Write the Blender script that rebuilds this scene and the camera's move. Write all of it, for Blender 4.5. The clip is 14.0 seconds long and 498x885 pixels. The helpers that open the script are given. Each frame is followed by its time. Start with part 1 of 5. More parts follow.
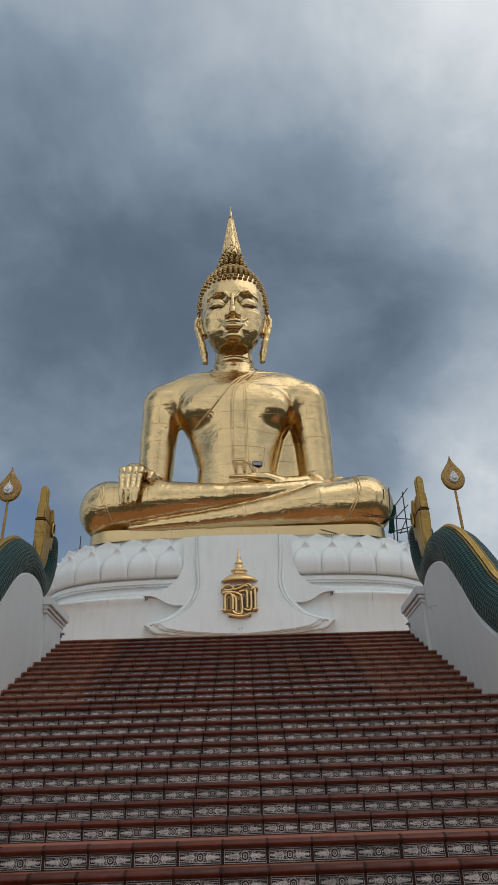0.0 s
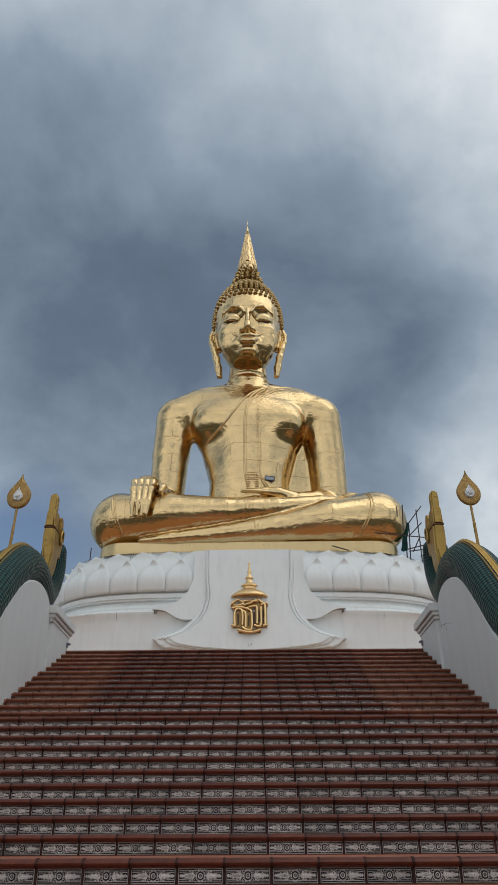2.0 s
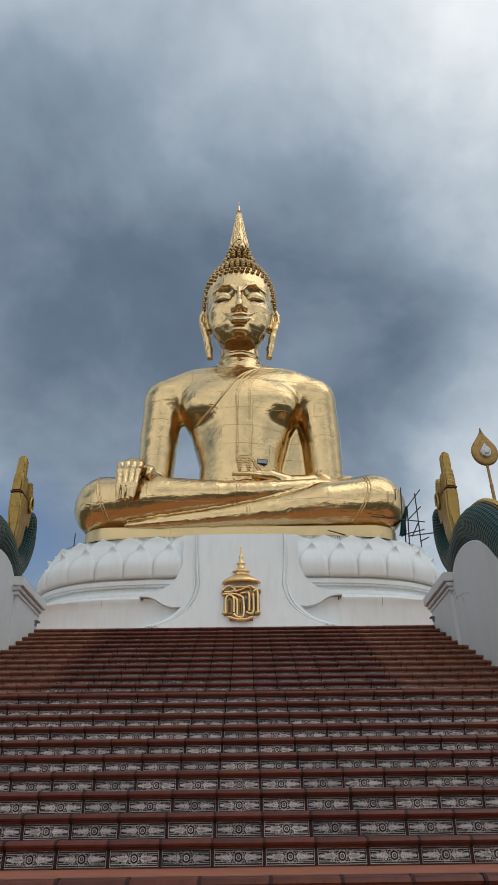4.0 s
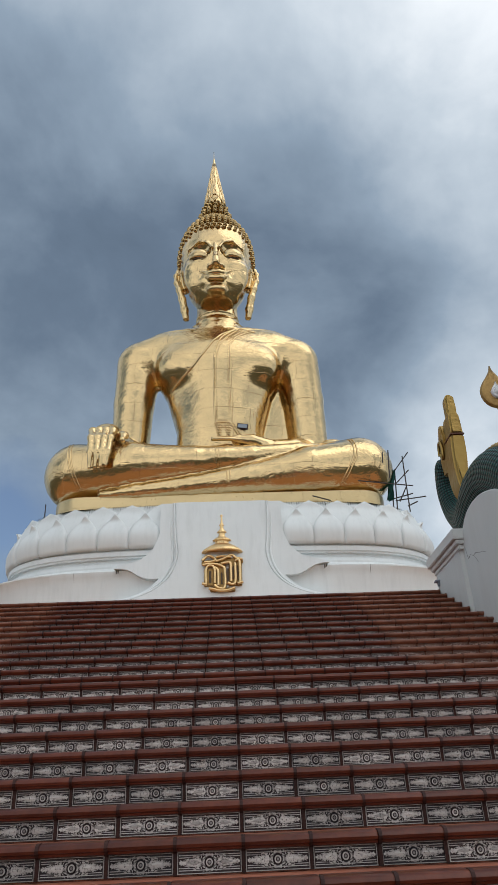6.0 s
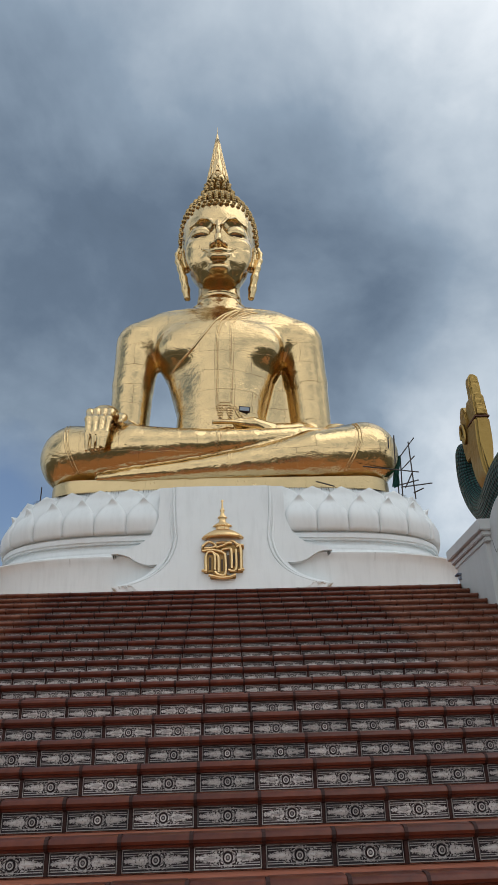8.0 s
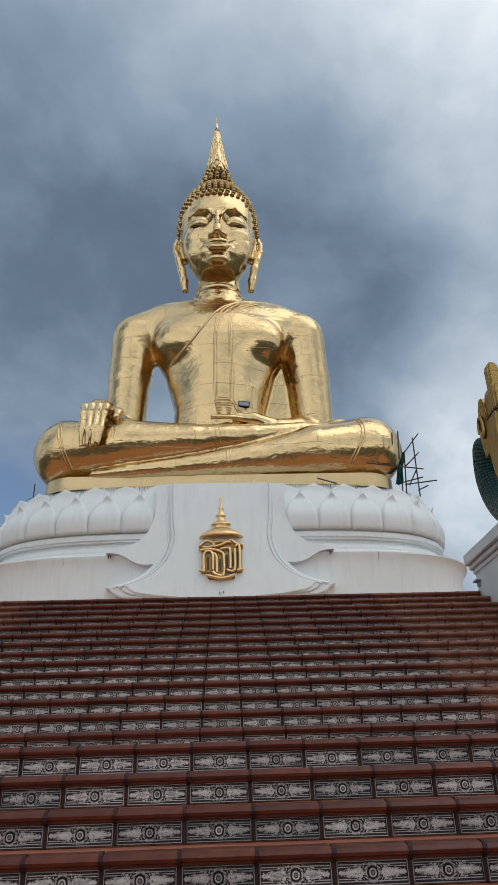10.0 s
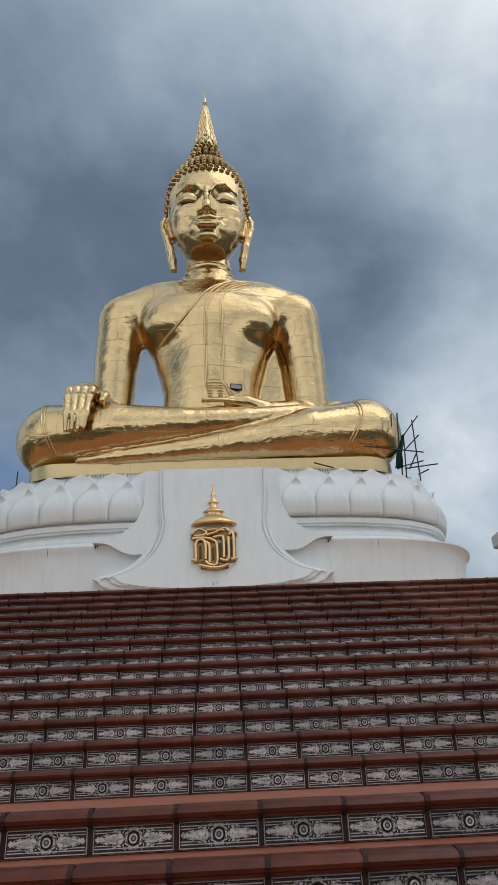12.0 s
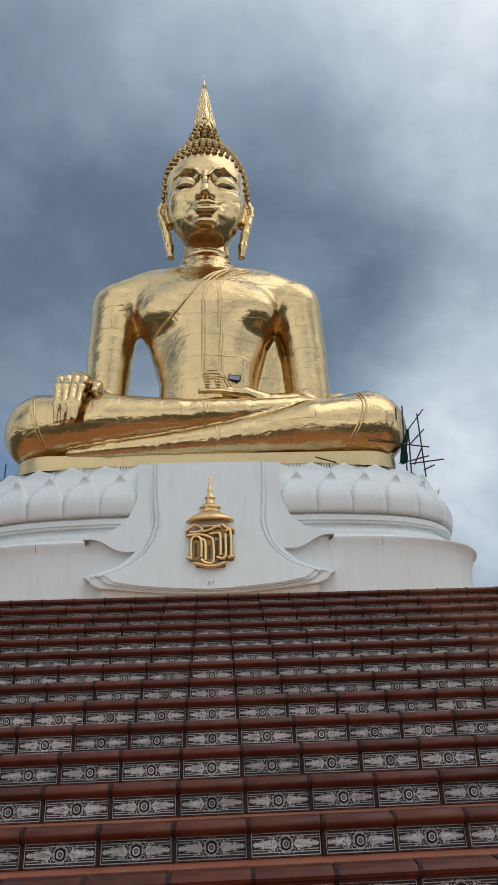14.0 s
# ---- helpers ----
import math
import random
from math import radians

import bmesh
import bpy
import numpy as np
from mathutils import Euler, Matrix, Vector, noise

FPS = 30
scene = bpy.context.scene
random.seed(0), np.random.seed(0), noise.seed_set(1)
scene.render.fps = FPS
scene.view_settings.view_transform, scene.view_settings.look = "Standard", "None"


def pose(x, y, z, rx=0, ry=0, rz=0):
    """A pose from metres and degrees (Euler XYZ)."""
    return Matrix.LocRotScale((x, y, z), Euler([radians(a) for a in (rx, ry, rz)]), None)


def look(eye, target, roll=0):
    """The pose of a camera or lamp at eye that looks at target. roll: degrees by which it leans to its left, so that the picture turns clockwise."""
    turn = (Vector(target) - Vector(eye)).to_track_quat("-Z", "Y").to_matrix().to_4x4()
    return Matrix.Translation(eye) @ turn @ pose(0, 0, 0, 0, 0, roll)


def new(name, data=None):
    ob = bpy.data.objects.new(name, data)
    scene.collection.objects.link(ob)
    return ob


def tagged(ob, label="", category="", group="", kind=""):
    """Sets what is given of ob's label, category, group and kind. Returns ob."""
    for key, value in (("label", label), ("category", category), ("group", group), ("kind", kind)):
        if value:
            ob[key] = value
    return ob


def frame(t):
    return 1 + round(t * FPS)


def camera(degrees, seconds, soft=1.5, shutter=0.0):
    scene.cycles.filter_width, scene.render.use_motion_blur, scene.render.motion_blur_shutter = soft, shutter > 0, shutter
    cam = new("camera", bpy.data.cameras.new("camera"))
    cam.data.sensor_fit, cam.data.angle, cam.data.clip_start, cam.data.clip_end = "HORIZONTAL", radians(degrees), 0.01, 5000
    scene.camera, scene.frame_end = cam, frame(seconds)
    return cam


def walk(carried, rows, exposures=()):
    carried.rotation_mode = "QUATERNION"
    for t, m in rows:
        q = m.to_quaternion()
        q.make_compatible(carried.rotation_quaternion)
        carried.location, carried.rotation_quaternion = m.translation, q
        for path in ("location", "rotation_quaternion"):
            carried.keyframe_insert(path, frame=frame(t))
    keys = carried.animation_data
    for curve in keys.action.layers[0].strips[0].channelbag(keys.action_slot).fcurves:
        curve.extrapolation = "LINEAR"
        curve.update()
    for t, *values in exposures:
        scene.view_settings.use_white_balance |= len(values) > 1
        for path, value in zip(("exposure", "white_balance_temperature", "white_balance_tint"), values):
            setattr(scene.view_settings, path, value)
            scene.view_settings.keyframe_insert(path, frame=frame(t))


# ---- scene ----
cam = camera(40.5, 14.0, soft=0.6)
PATH = [
    (0, (-0.138, -10.484, -1.499), (-0.109, -8.736, -0.526), -1.9),
    (0.5, (-0.133, -10.451, -1.49), (-0.112, -8.717, -0.495), -1.5),
    (1, (-0.124, -10.456, -1.493), (-0.111, -8.732, -0.48), -1.1),
    (1.5, (-0.105, -10.448, -1.527), (-0.1, -8.725, -0.512), -0.6),
    (2, (-0.117, -10.239, -1.532), (-0.126, -8.517, -0.516), -0.3),
    (2.5, (-0.155, -9.842, -1.562), (-0.154, -8.114, -0.555), -0.3),
    (3, (-0.105, -9.299, -1.527), (-0.105, -7.574, -0.514), -0.2),
    (5.5, (-0.119, -6.852, -1.208), (-0.061, -5.105, -0.237), -2.3),
    (6, (-0.04, -6.374, -1.003), (0.03, -4.61, -0.062), -2.5),
    (6.5, (-0.11, -6.256, -0.987), (-0.037, -4.472, -0.088), -2.5),
    (7, (-0.14, -6.049, -0.854), (-0.066, -4.245, 0.005), -2.4),
    (7.5, (-0.14, -5.759, -0.751), (-0.068, -3.956, 0.112), -2.0),
    (8, (-0.159, -5.49, -0.616), (-0.087, -3.706, 0.285), -1.9),
    (10.5, (-0.115, -4.255, -0.075), (-0.042, -2.463, 0.809), -1.8),
    (11, (-0.121, -3.893, 0.074), (-0.032, -2.095, 0.945), -2.5),
    (11.5, (-0.12, -3.578, 0.105), (-0.025, -1.777, 0.97), -2.6),
    (12, (-0.148, -3.155, 0.125), (-0.05, -1.356, 0.992), -2.7),
    (12.5, (-0.123, -2.791, 0.242), (-0.024, -0.992, 1.11), -2.6),
    (13, (-0.152, -2.493, 0.35), (-0.052, -0.692, 1.212), -2.5),
    (13.5, (-0.153, -2.259, 0.414), (-0.051, -0.456, 1.273), -2.4),
    (14, (-0.132, -1.952, 0.564), (-0.027, -0.148, 1.42), -2.4),
]
EXPOSURES = [(0, -0.10, 6500, 10), (1.5, 0.0, 6500, 10), (3.2, 0.03, 6490, 10), (5.5, 0.22, 6420, 10), (7.5, 0.26, 6390, 10), (8.2, 0.14, 6380, 10),
             (10.5, 0.14, 6330, 10), (11.4, 0.14, 6330, 10), (12.1, 0.04, 6330, 10), (13.0, 0.09, 6320, 10), (14, 0.12, 6320, 10)]
walk(cam, [(t, look(eye, target, roll)) for t, eye, target, roll in PATH], EXPOSURES)

# ---- world, sun, exposure ----
XC = -0.33            # axis of the stairs, the pedestal and the statue


def N(nt, kind, **kw):
    n = nt.nodes.new(kind)
    for k, v in kw.items():
        if k in n.inputs:
            n.inputs[k].default_value = v
    return n


def math_node(nt, op, a, b=None, clamp=False):
    n = nt.nodes.new("ShaderNodeMath")
    n.operation, n.use_clamp = op, clamp
    for i, v in enumerate((a, b)):
        if v is None:
            continue
        if isinstance(v, (int, float)):
            n.inputs[i].default_value = v
        else:
            nt.links.new(v, n.inputs[i])
    return n.outputs[0]


def ramp(nt, fac, stops, mode="LINEAR"):
    n = nt.nodes.new("ShaderNodeValToRGB")
    n.color_ramp.interpolation = mode
    els = n.color_ramp.elements
    while len(els) < len(stops):
        els.new(0.5)
    for e, (p, c) in zip(els, stops):
        e.position = p
        e.color = (*c, 1) if len(c) == 3 else c
    nt.links.new(fac, n.inputs[0])
    return n.outputs[0]


def mix(nt, fac, a, b, blend="MIX"):
    n = nt.nodes.new("ShaderNodeMix")
    n.data_type, n.blend_type = "RGBA", blend
    for sock, v in ((n.inputs[0], fac), (n.inputs[6], a), (n.inputs[7], b)):
        if isinstance(v, (int, float)):
            sock.default_value = v
        elif isinstance(v, tuple):
            sock.default_value = (*v, 1)
        else:
            nt.links.new(v, sock)
    return n.outputs[2]


SUN_DIR = Vector((0.55, -0.22, 0.95)).normalized()
CLOUDS = [
    # direction, spread, brighter or darker
    ((0.40, 0.42, 0.83), 0.38, 0.34),
    ((0.41, 0.83, 0.375), 0.34, 0.26),
    ((0.30, 0.88, 0.38), 0.22, 0.07),
    ((-0.08, 0.42, 0.88), 0.46, 0.14),
    ((-0.05, 0.70, 0.72), 0.45, -0.20),
    ((0.20, 0.80, 0.56), 0.30, -0.08),
    ((-0.38, 0.83, 0.42), 0.30, 0.06),
    ((-0.36, 0.66, 0.66), 0.32, -0.12),
    # unseen banks behind the camera, added to vary reflections in the gold
    ((-0.75, -0.35, 0.55), 0.50, -0.34),
    ((0.15, -0.90, 0.40), 0.38, -0.26),
    ((0.70, -0.45, 0.45), 0.40, -0.22),
    ((-0.10, -0.60, 0.80), 0.35, 0.12),
]
world = bpy.data.worlds.new("World")
scene.world = world
world.use_nodes = True
wt = world.node_tree
wt.nodes.clear()
w_out = wt.nodes.new("ShaderNodeOutputWorld")
w_bg = N(wt, "ShaderNodeBackground", Strength=1.0)
wt.links.new(w_bg.outputs[0], w_out.inputs[0])
w_sky = wt.nodes.new("ShaderNodeTexSky")
w_sky.sky_type, w_sky.sun_disc = "NISHITA", False
w_sky.sun_elevation = math.asin(SUN_DIR.z)
w_sky.sun_rotation = math.atan2(SUN_DIR.x, SUN_DIR.y)
w_co = wt.nodes.new("ShaderNodeTexCoord")
w_sep = wt.nodes.new("ShaderNodeSeparateXYZ")
wt.links.new(w_co.outputs["Generated"], w_sep.inputs[0])
# clouds are laid out on a flat layer overhead, so they stretch towards the horizon
w_zc = math_node(wt, "ADD", math_node(wt, "MAXIMUM", w_sep.outputs[2], 0.0), 0.60)
w_u = math_node(wt, "DIVIDE", w_sep.outputs[0], w_zc)
w_v = math_node(wt, "DIVIDE", w_sep.outputs[1], w_zc)
w_uv = wt.nodes.new("ShaderNodeCombineXYZ")
wt.links.new(w_u, w_uv.inputs[0])
wt.links.new(w_v, w_uv.inputs[1])
w_n1 = N(wt, "ShaderNodeTexNoise", Scale=1.9, Detail=7.0, Roughness=0.5, Distortion=0.35)
wt.links.new(w_uv.outputs[0], w_n1.inputs["Vector"])
w_n2 = N(wt, "ShaderNodeTexNoise", Scale=4.4, Detail=8.0, Roughness=0.56, Distortion=0.3)
wt.links.new(w_uv.outputs[0], w_n2.inputs["Vector"])
# thick rain cloud overhead and ahead, thinner and brighter banks round it; the way is bent by noise for ragged edges
w_bend = N(wt, "ShaderNodeTexNoise", Scale=2.2, Detail=6.0, Roughness=0.55)
wt.links.new(w_co.outputs["Generated"], w_bend.inputs["Vector"])
w_off = wt.nodes.new("ShaderNodeVectorMath")
w_off.operation = "MULTIPLY_ADD"
wt.links.new(w_bend.outputs["Color"], w_off.inputs[0])
w_off.inputs[1].default_value = (0.34, 0.34, 0.34)
wt.links.new(w_co.outputs["Generated"], w_off.inputs[2])


def bank(way, wide, height):
    """A cloud bank round a direction: height at its middle, fading out over wide radians."""
    d = wt.nodes.new("ShaderNodeVectorMath")
    d.operation = "DISTANCE"
    wt.links.new(w_off.outputs[0], d.inputs[0])
    d.inputs[1].default_value = Vector(way).normalized() + Vector((0.17, 0.17, 0.17))
    m = wt.nodes.new("ShaderNodeMapRange")
    m.interpolation_type = "SMOOTHSTEP"
    wt.links.new(d.outputs["Value"], m.inputs["Value"])
    m.inputs["From Min"].default_value, m.inputs["From Max"].default_value = 0.0, wide
    m.inputs["To Min"].default_value, m.inputs["To Max"].default_value = height, 0.0
    return m.outputs[0]


w_sum = math_node(wt, "MULTIPLY_ADD", w_sep.outputs[1], -0.26)
w_sum.node.inputs[2].default_value = 0.62
for way, wide, height in CLOUDS:
    w_sum = math_node(wt, "ADD", w_sum, bank(way, wide, height))
w_noise = math_node(wt, "MULTIPLY_ADD", w_n1.outputs[0], 0.62)
w_noise.node.inputs[2].default_value = -0.31
w_fine = math_node(wt, "MULTIPLY_ADD", w_n2.outputs[0], 0.40)
w_fine.node.inputs[2].default_value = -0.20
w_sum = math_node(wt, "ADD", w_sum, math_node(wt, "ADD", w_noise, w_fine))
w_cloud = ramp(wt, w_sum, [(0.05, (0.070, 0.099, 0.140)), (0.25, (0.122, 0.167, 0.229)), (0.42, (0.245, 0.312, 0.390)),
                           (0.60, (0.485, 0.55, 0.612)), (0.80, (0.88, 0.91, 0.93)), (1.0, (1.31, 1.31, 1.27))])
w_blue = mix(wt, 1.0, w_sky.outputs[0], (0.10, 0.10, 0.10), "MULTIPLY")
w_gap = ramp(wt, w_n2.outputs[0], [(0.60, (0, 0, 0)), (0.72, (1, 1, 1))])
w_gapz = math_node(wt, "MULTIPLY", math_node(wt, "SUBTRACT", 0.50, w_sep.outputs[2], True), 2.0, True)
w_gapf = math_node(wt, "MULTIPLY", w_gap, w_gapz)
w_hole = wt.nodes.new("ShaderNodeVectorMath")
w_hole.operation = "DISTANCE"
wt.links.new(w_co.outputs["Generated"], w_hole.inputs[0])
w_hole.inputs[1].default_value = Vector((-0.33, 0.87, 0.36)).normalized()
w_open = ramp(wt, math_node(wt, "ADD", w_hole.outputs["Value"], math_node(wt, "MULTIPLY", w_n2.outputs[0], 0.22)), [(0.14, (1, 1, 1)), (0.24, (0, 0, 0))])
w_gapf = math_node(wt, "MAXIMUM", w_gapf, math_node(wt, "MULTIPLY", w_open, 0.9), True)
wt.links.new(mix(wt, w_gapf, w_cloud, w_blue), w_bg.inputs[0])

sun_data = bpy.data.lights.new("sun", "SUN")
sun_data.energy, sun_data.angle, sun_data.color = 0.50, radians(45), (1.0, 0.97, 0.93)
sun = new("sun", sun_data)
sun.matrix_world = look(SUN_DIR * 60, (0, 0, 0))


# ---- materials ----
def material(name, rough=0.6, metal=0.0):
    m = bpy.data.materials.new(name)
    m.use_nodes = True
    nt = m.node_tree
    b = nt.nodes["Principled BSDF"]
    b.inputs["Roughness"].default_value, b.inputs["Metallic"].default_value = rough, metal
    return m, nt, b


def coords(nt, which="Object", scale=(1, 1, 1)):
    c = nt.nodes.new("ShaderNodeTexCoord")
    mp = N(nt, "ShaderNodeMapping", Scale=scale)
    nt.links.new(c.outputs[which], mp.inputs[0])
    return mp.outputs[0]


def noise_tex(nt, vec, scale, detail=4.0, rough=0.55, dist=0.0):
    n = N(nt, "ShaderNodeTexNoise", Scale=scale, Detail=detail, Roughness=rough, Distortion=dist)
    nt.links.new(vec, n.inputs["Vector"])
    return n.outputs[0]


def bump(nt, b, height, strength=0.3, distance=0.02):
    n = N(nt, "ShaderNodeBump", Strength=strength, Distance=distance)
    nt.links.new(height, n.inputs["Height"])
    if b.inputs["Normal"].links:
        nt.links.new(b.inputs["Normal"].links[0].from_socket, n.inputs["Normal"])
    nt.links.new(n.outputs[0], b.inputs["Normal"])


def set_colour(nt, b, c):
    nt.links.new(c, b.inputs["Base Color"])


def gold_material(name, plates=True, dark=(0.42, 0.28, 0.12), light=(0.67, 0.495, 0.258), rough=0.15):
    m, nt, b = material(name, rough, 1.0)
    v = coords(nt)
    big = noise_tex(nt, v, 0.5, 5)
    fine = noise_tex(nt, v, 6.0, 6)
    c = mix(nt, ramp(nt, big, [(0.30, (0, 0, 0)), (0.62, (1, 1, 1))]), tuple(0.88 * x for x in light), light)
    spots = ramp(nt, noise_tex(nt, v, 3.0, 8, 0.7), [(0.66, (0, 0, 0)), (0.76, (1, 1, 1))])
    c = mix(nt, math_node(nt, "MULTIPLY", spots, 0.6), c, dark)
    set_colour(nt, b, c)
    r = math_node(nt, "MULTIPLY_ADD", fine, 0.16)
    r.node.inputs[2].default_value = rough - 0.08
    nt.links.new(r, b.inputs["Roughness"])
    bump(nt, b, noise_tex(nt, v, 1.5, 3), 0.30, 0.12)
    patch = ramp(nt, noise_tex(nt, v, 0.55, 3), [(0.42, (0, 0, 0)), (0.60, (1, 1, 1))])
    bump(nt, b, math_node(nt, "MULTIPLY", noise_tex(nt, v, 2.6, 4, 0.62, 1.6), patch), 0.6, 0.06)
    bump(nt, b, fine, 0.40, 0.018)
    if plates:
        br = N(nt, "ShaderNodeTexBrick", Scale=1.0)
        br.inputs["Mortar Size"].default_value = 0.012
        br.inputs["Brick Width"].default_value = 1.5
        br.inputs["Row Height"].default_value = 0.95
        br.inputs["Color1"].default_value = br.inputs["Color2"].default_value = (1, 1, 1, 1)
        br.inputs["Mortar"].default_value = (0, 0, 0, 1)
        mp = N(nt, "ShaderNodeMapping", Rotation=(radians(90), 0, 0))
        wob = N(nt, "ShaderNodeTexNoise", Scale=1.2)
        nt.links.new(v, wob.inputs["Vector"])
        nt.links.new(mix(nt, 0.22, v, wob.outputs["Color"]), mp.inputs[0])
        nt.links.new(mp.outputs[0], br.inputs["Vector"])
        bump(nt, b, br.outputs["Color"], 0.5, 0.03)
        seam = math_node(nt, "MULTIPLY", math_node(nt, "SUBTRACT", 1.0, br.outputs["Color"]), ramp(nt, noise_tex(nt, v, 1.1, 4), [(0.48, (0, 0, 0)), (0.66, (0.45, 0.45, 0.45))]))
        set_colour(nt, b, mix(nt, seam, c, (0.16, 0.10, 0.04)))
    return m


def paint_white(name, base=(0.74, 0.78, 0.785), grime=(0.42, 0.45, 0.45), amount=0.22, rough=0.55):
    m, nt, b = material(name, rough)
    v = coords(nt)
    streak = noise_tex(nt, coords(nt, "Object", (2.2, 2.2, 0.25)), 1.6, 6, 0.6)
    cloudy = noise_tex(nt, v, 0.45, 5)
    f = math_node(nt, "MULTIPLY", ramp(nt, streak, [(0.48, (0, 0, 0)), (0.75, (1, 1, 1))]), amount)
    c = mix(nt, ramp(nt, cloudy, [(0.3, (0, 0, 0)), (0.7, (1, 1, 1))]), tuple(0.93 * x for x in base), base)
    c = mix(nt, f, c, grime)
    set_colour(nt, b, c)
    bump(nt, b, noise_tex(nt, v, 14.0, 6), 0.12, 0.01)
    bump(nt, b, noise_tex(nt, v, 1.2, 3), 0.12, 0.05)
    return m


def side_lanes(nt, c, amount):
    """Red-brown lanes along both sides of the stairs, strongest on the upper flight."""
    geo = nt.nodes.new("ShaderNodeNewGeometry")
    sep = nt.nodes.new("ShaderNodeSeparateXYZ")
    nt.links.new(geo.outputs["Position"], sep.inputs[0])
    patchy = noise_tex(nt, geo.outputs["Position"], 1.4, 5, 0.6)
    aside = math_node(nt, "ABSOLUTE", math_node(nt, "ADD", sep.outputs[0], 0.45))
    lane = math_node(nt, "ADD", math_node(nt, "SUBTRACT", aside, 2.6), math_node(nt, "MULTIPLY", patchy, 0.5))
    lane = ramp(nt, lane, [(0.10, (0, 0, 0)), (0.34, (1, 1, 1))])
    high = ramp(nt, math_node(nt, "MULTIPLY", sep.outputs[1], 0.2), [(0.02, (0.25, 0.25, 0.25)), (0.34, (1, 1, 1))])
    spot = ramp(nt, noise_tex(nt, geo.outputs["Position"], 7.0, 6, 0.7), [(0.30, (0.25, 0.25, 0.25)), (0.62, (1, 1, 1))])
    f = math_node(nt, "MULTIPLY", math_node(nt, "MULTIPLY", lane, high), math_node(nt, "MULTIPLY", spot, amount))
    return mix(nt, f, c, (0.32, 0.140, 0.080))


def plain_noise(name, c1, c2, rough, scale=8.0, bumpiness=0.2, metal=0.0, vary=0.0, lane_mix=0.0):
    m, nt, b = material(name, rough, metal)
    v = coords(nt)
    n = noise_tex(nt, v, scale, 6, 0.6)
    c = mix(nt, ramp(nt, n, [(0.3, (0, 0, 0)), (0.7, (1, 1, 1))]), c1, c2)
    if vary:
        info = nt.nodes.new("ShaderNodeObjectInfo")
        geo = nt.nodes.new("ShaderNodeNewGeometry")
        r = math_node(nt, "FRACT", math_node(nt, "ADD", info.outputs["Random"], geo.outputs["Random Per Island"]))
        hs = nt.nodes.new("ShaderNodeHueSaturation")
        val = math_node(nt, "MULTIPLY_ADD", r, 2 * vary)
        val.node.inputs[2].default_value = 1 - vary
        nt.links.new(val, hs.inputs["Value"])
        nt.links.new(c, hs.inputs["Color"])
        c = hs.outputs[0]
    if lane_mix:
        c = side_lanes(nt, c, lane_mix)
    set_colour(nt, b, c)
    bump(nt, b, n, bumpiness, 0.01)
    return m


GOLD = gold_material("gilded_sheet")
# the curls take a darker, browner gold than the skin
GOLD_CURL = gold_material("darker_gold_curls", False, (0.16, 0.09, 0.03), (0.46, 0.31, 0.13), 0.25)
GOLD_PLINTH = gold_material("gilded_plinth", True, (0.30, 0.22, 0.11), (0.62, 0.47, 0.25), 0.30)
GOLD_SHADE = plain_noise("dark_gold", (0.035, 0.020, 0.008), (0.10, 0.055, 0.02), 0.6, 10.0, 0.4)
GOLD_PAINT = gold_material("gold_paint", False, (0.09, 0.06, 0.02), (0.31, 0.205, 0.065), 0.34)
GOLD_EMBLEM = gold_material("gold_leaf", False, (0.30, 0.18, 0.06), (0.76, 0.53, 0.26), 0.30)
GOLD_DULL = plain_noise("dull_gold", (0.26, 0.15, 0.04), (0.42, 0.26, 0.08), 0.5, 12, 0.5, 0.4)
WHITE = paint_white("white_render")
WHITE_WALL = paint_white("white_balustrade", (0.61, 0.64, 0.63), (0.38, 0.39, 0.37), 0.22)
TERRACE = plain_noise("orange_terrace_tiles", (0.36, 0.155, 0.060), (0.48, 0.22, 0.085), 0.6, 1.5, 0.2)
CREAM = paint_white("cream_render", (0.66, 0.62, 0.56), (0.38, 0.35, 0.31), 0.4)
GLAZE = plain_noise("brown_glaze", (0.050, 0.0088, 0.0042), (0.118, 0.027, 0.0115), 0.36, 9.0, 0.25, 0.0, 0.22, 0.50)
DARK_STRIP = plain_noise("dark_brown_strip", (0.020, 0.0062, 0.0045), (0.040, 0.0125, 0.0090), 0.65, 15.0, 0.3, 0.0, 0.25, 0.4)
TREAD = plain_noise("terracotta_tread", (0.27, 0.080, 0.042), (0.37, 0.120, 0.064), 0.5, 5.0, 0.15)
PAVING = plain_noise("terracotta_paving", (0.28, 0.105, 0.055), (0.38, 0.15, 0.08), 0.6, 1.5, 0.2)
STAIN = plain_noise("black_algae", (0.05, 0.05, 0.045), (0.12, 0.12, 0.11), 0.9, 6.0)
IRON = plain_noise("rusty_scaffold", (0.02, 0.018, 0.016), (0.06, 0.045, 0.04), 0.7, 9.0)
GREEN_CLOTH = plain_noise("green_netting", (0.010, 0.075, 0.065), (0.03, 0.15, 0.125), 0.85, 5.0, 0.6)
PEARL = plain_noise("white_enamel", (0.62, 0.64, 0.66), (0.75, 0.76, 0.77), 0.25, 5.0, 0.05)
SILVER = plain_noise("grey_metal", (0.16, 0.19, 0.25), (0.24, 0.28, 0.34), 0.45, 5.0, 0.1)
PLATE_GREY = plain_noise("pale_grey_metal", (0.26, 0.32, 0.40), (0.36, 0.42, 0.48), 0.5, 5.0, 0.1)
GRASS = plain_noise("grass_ground", (0.055, 0.052, 0.030), (0.12, 0.105, 0.060), 0.95, 0.15, 0.5)


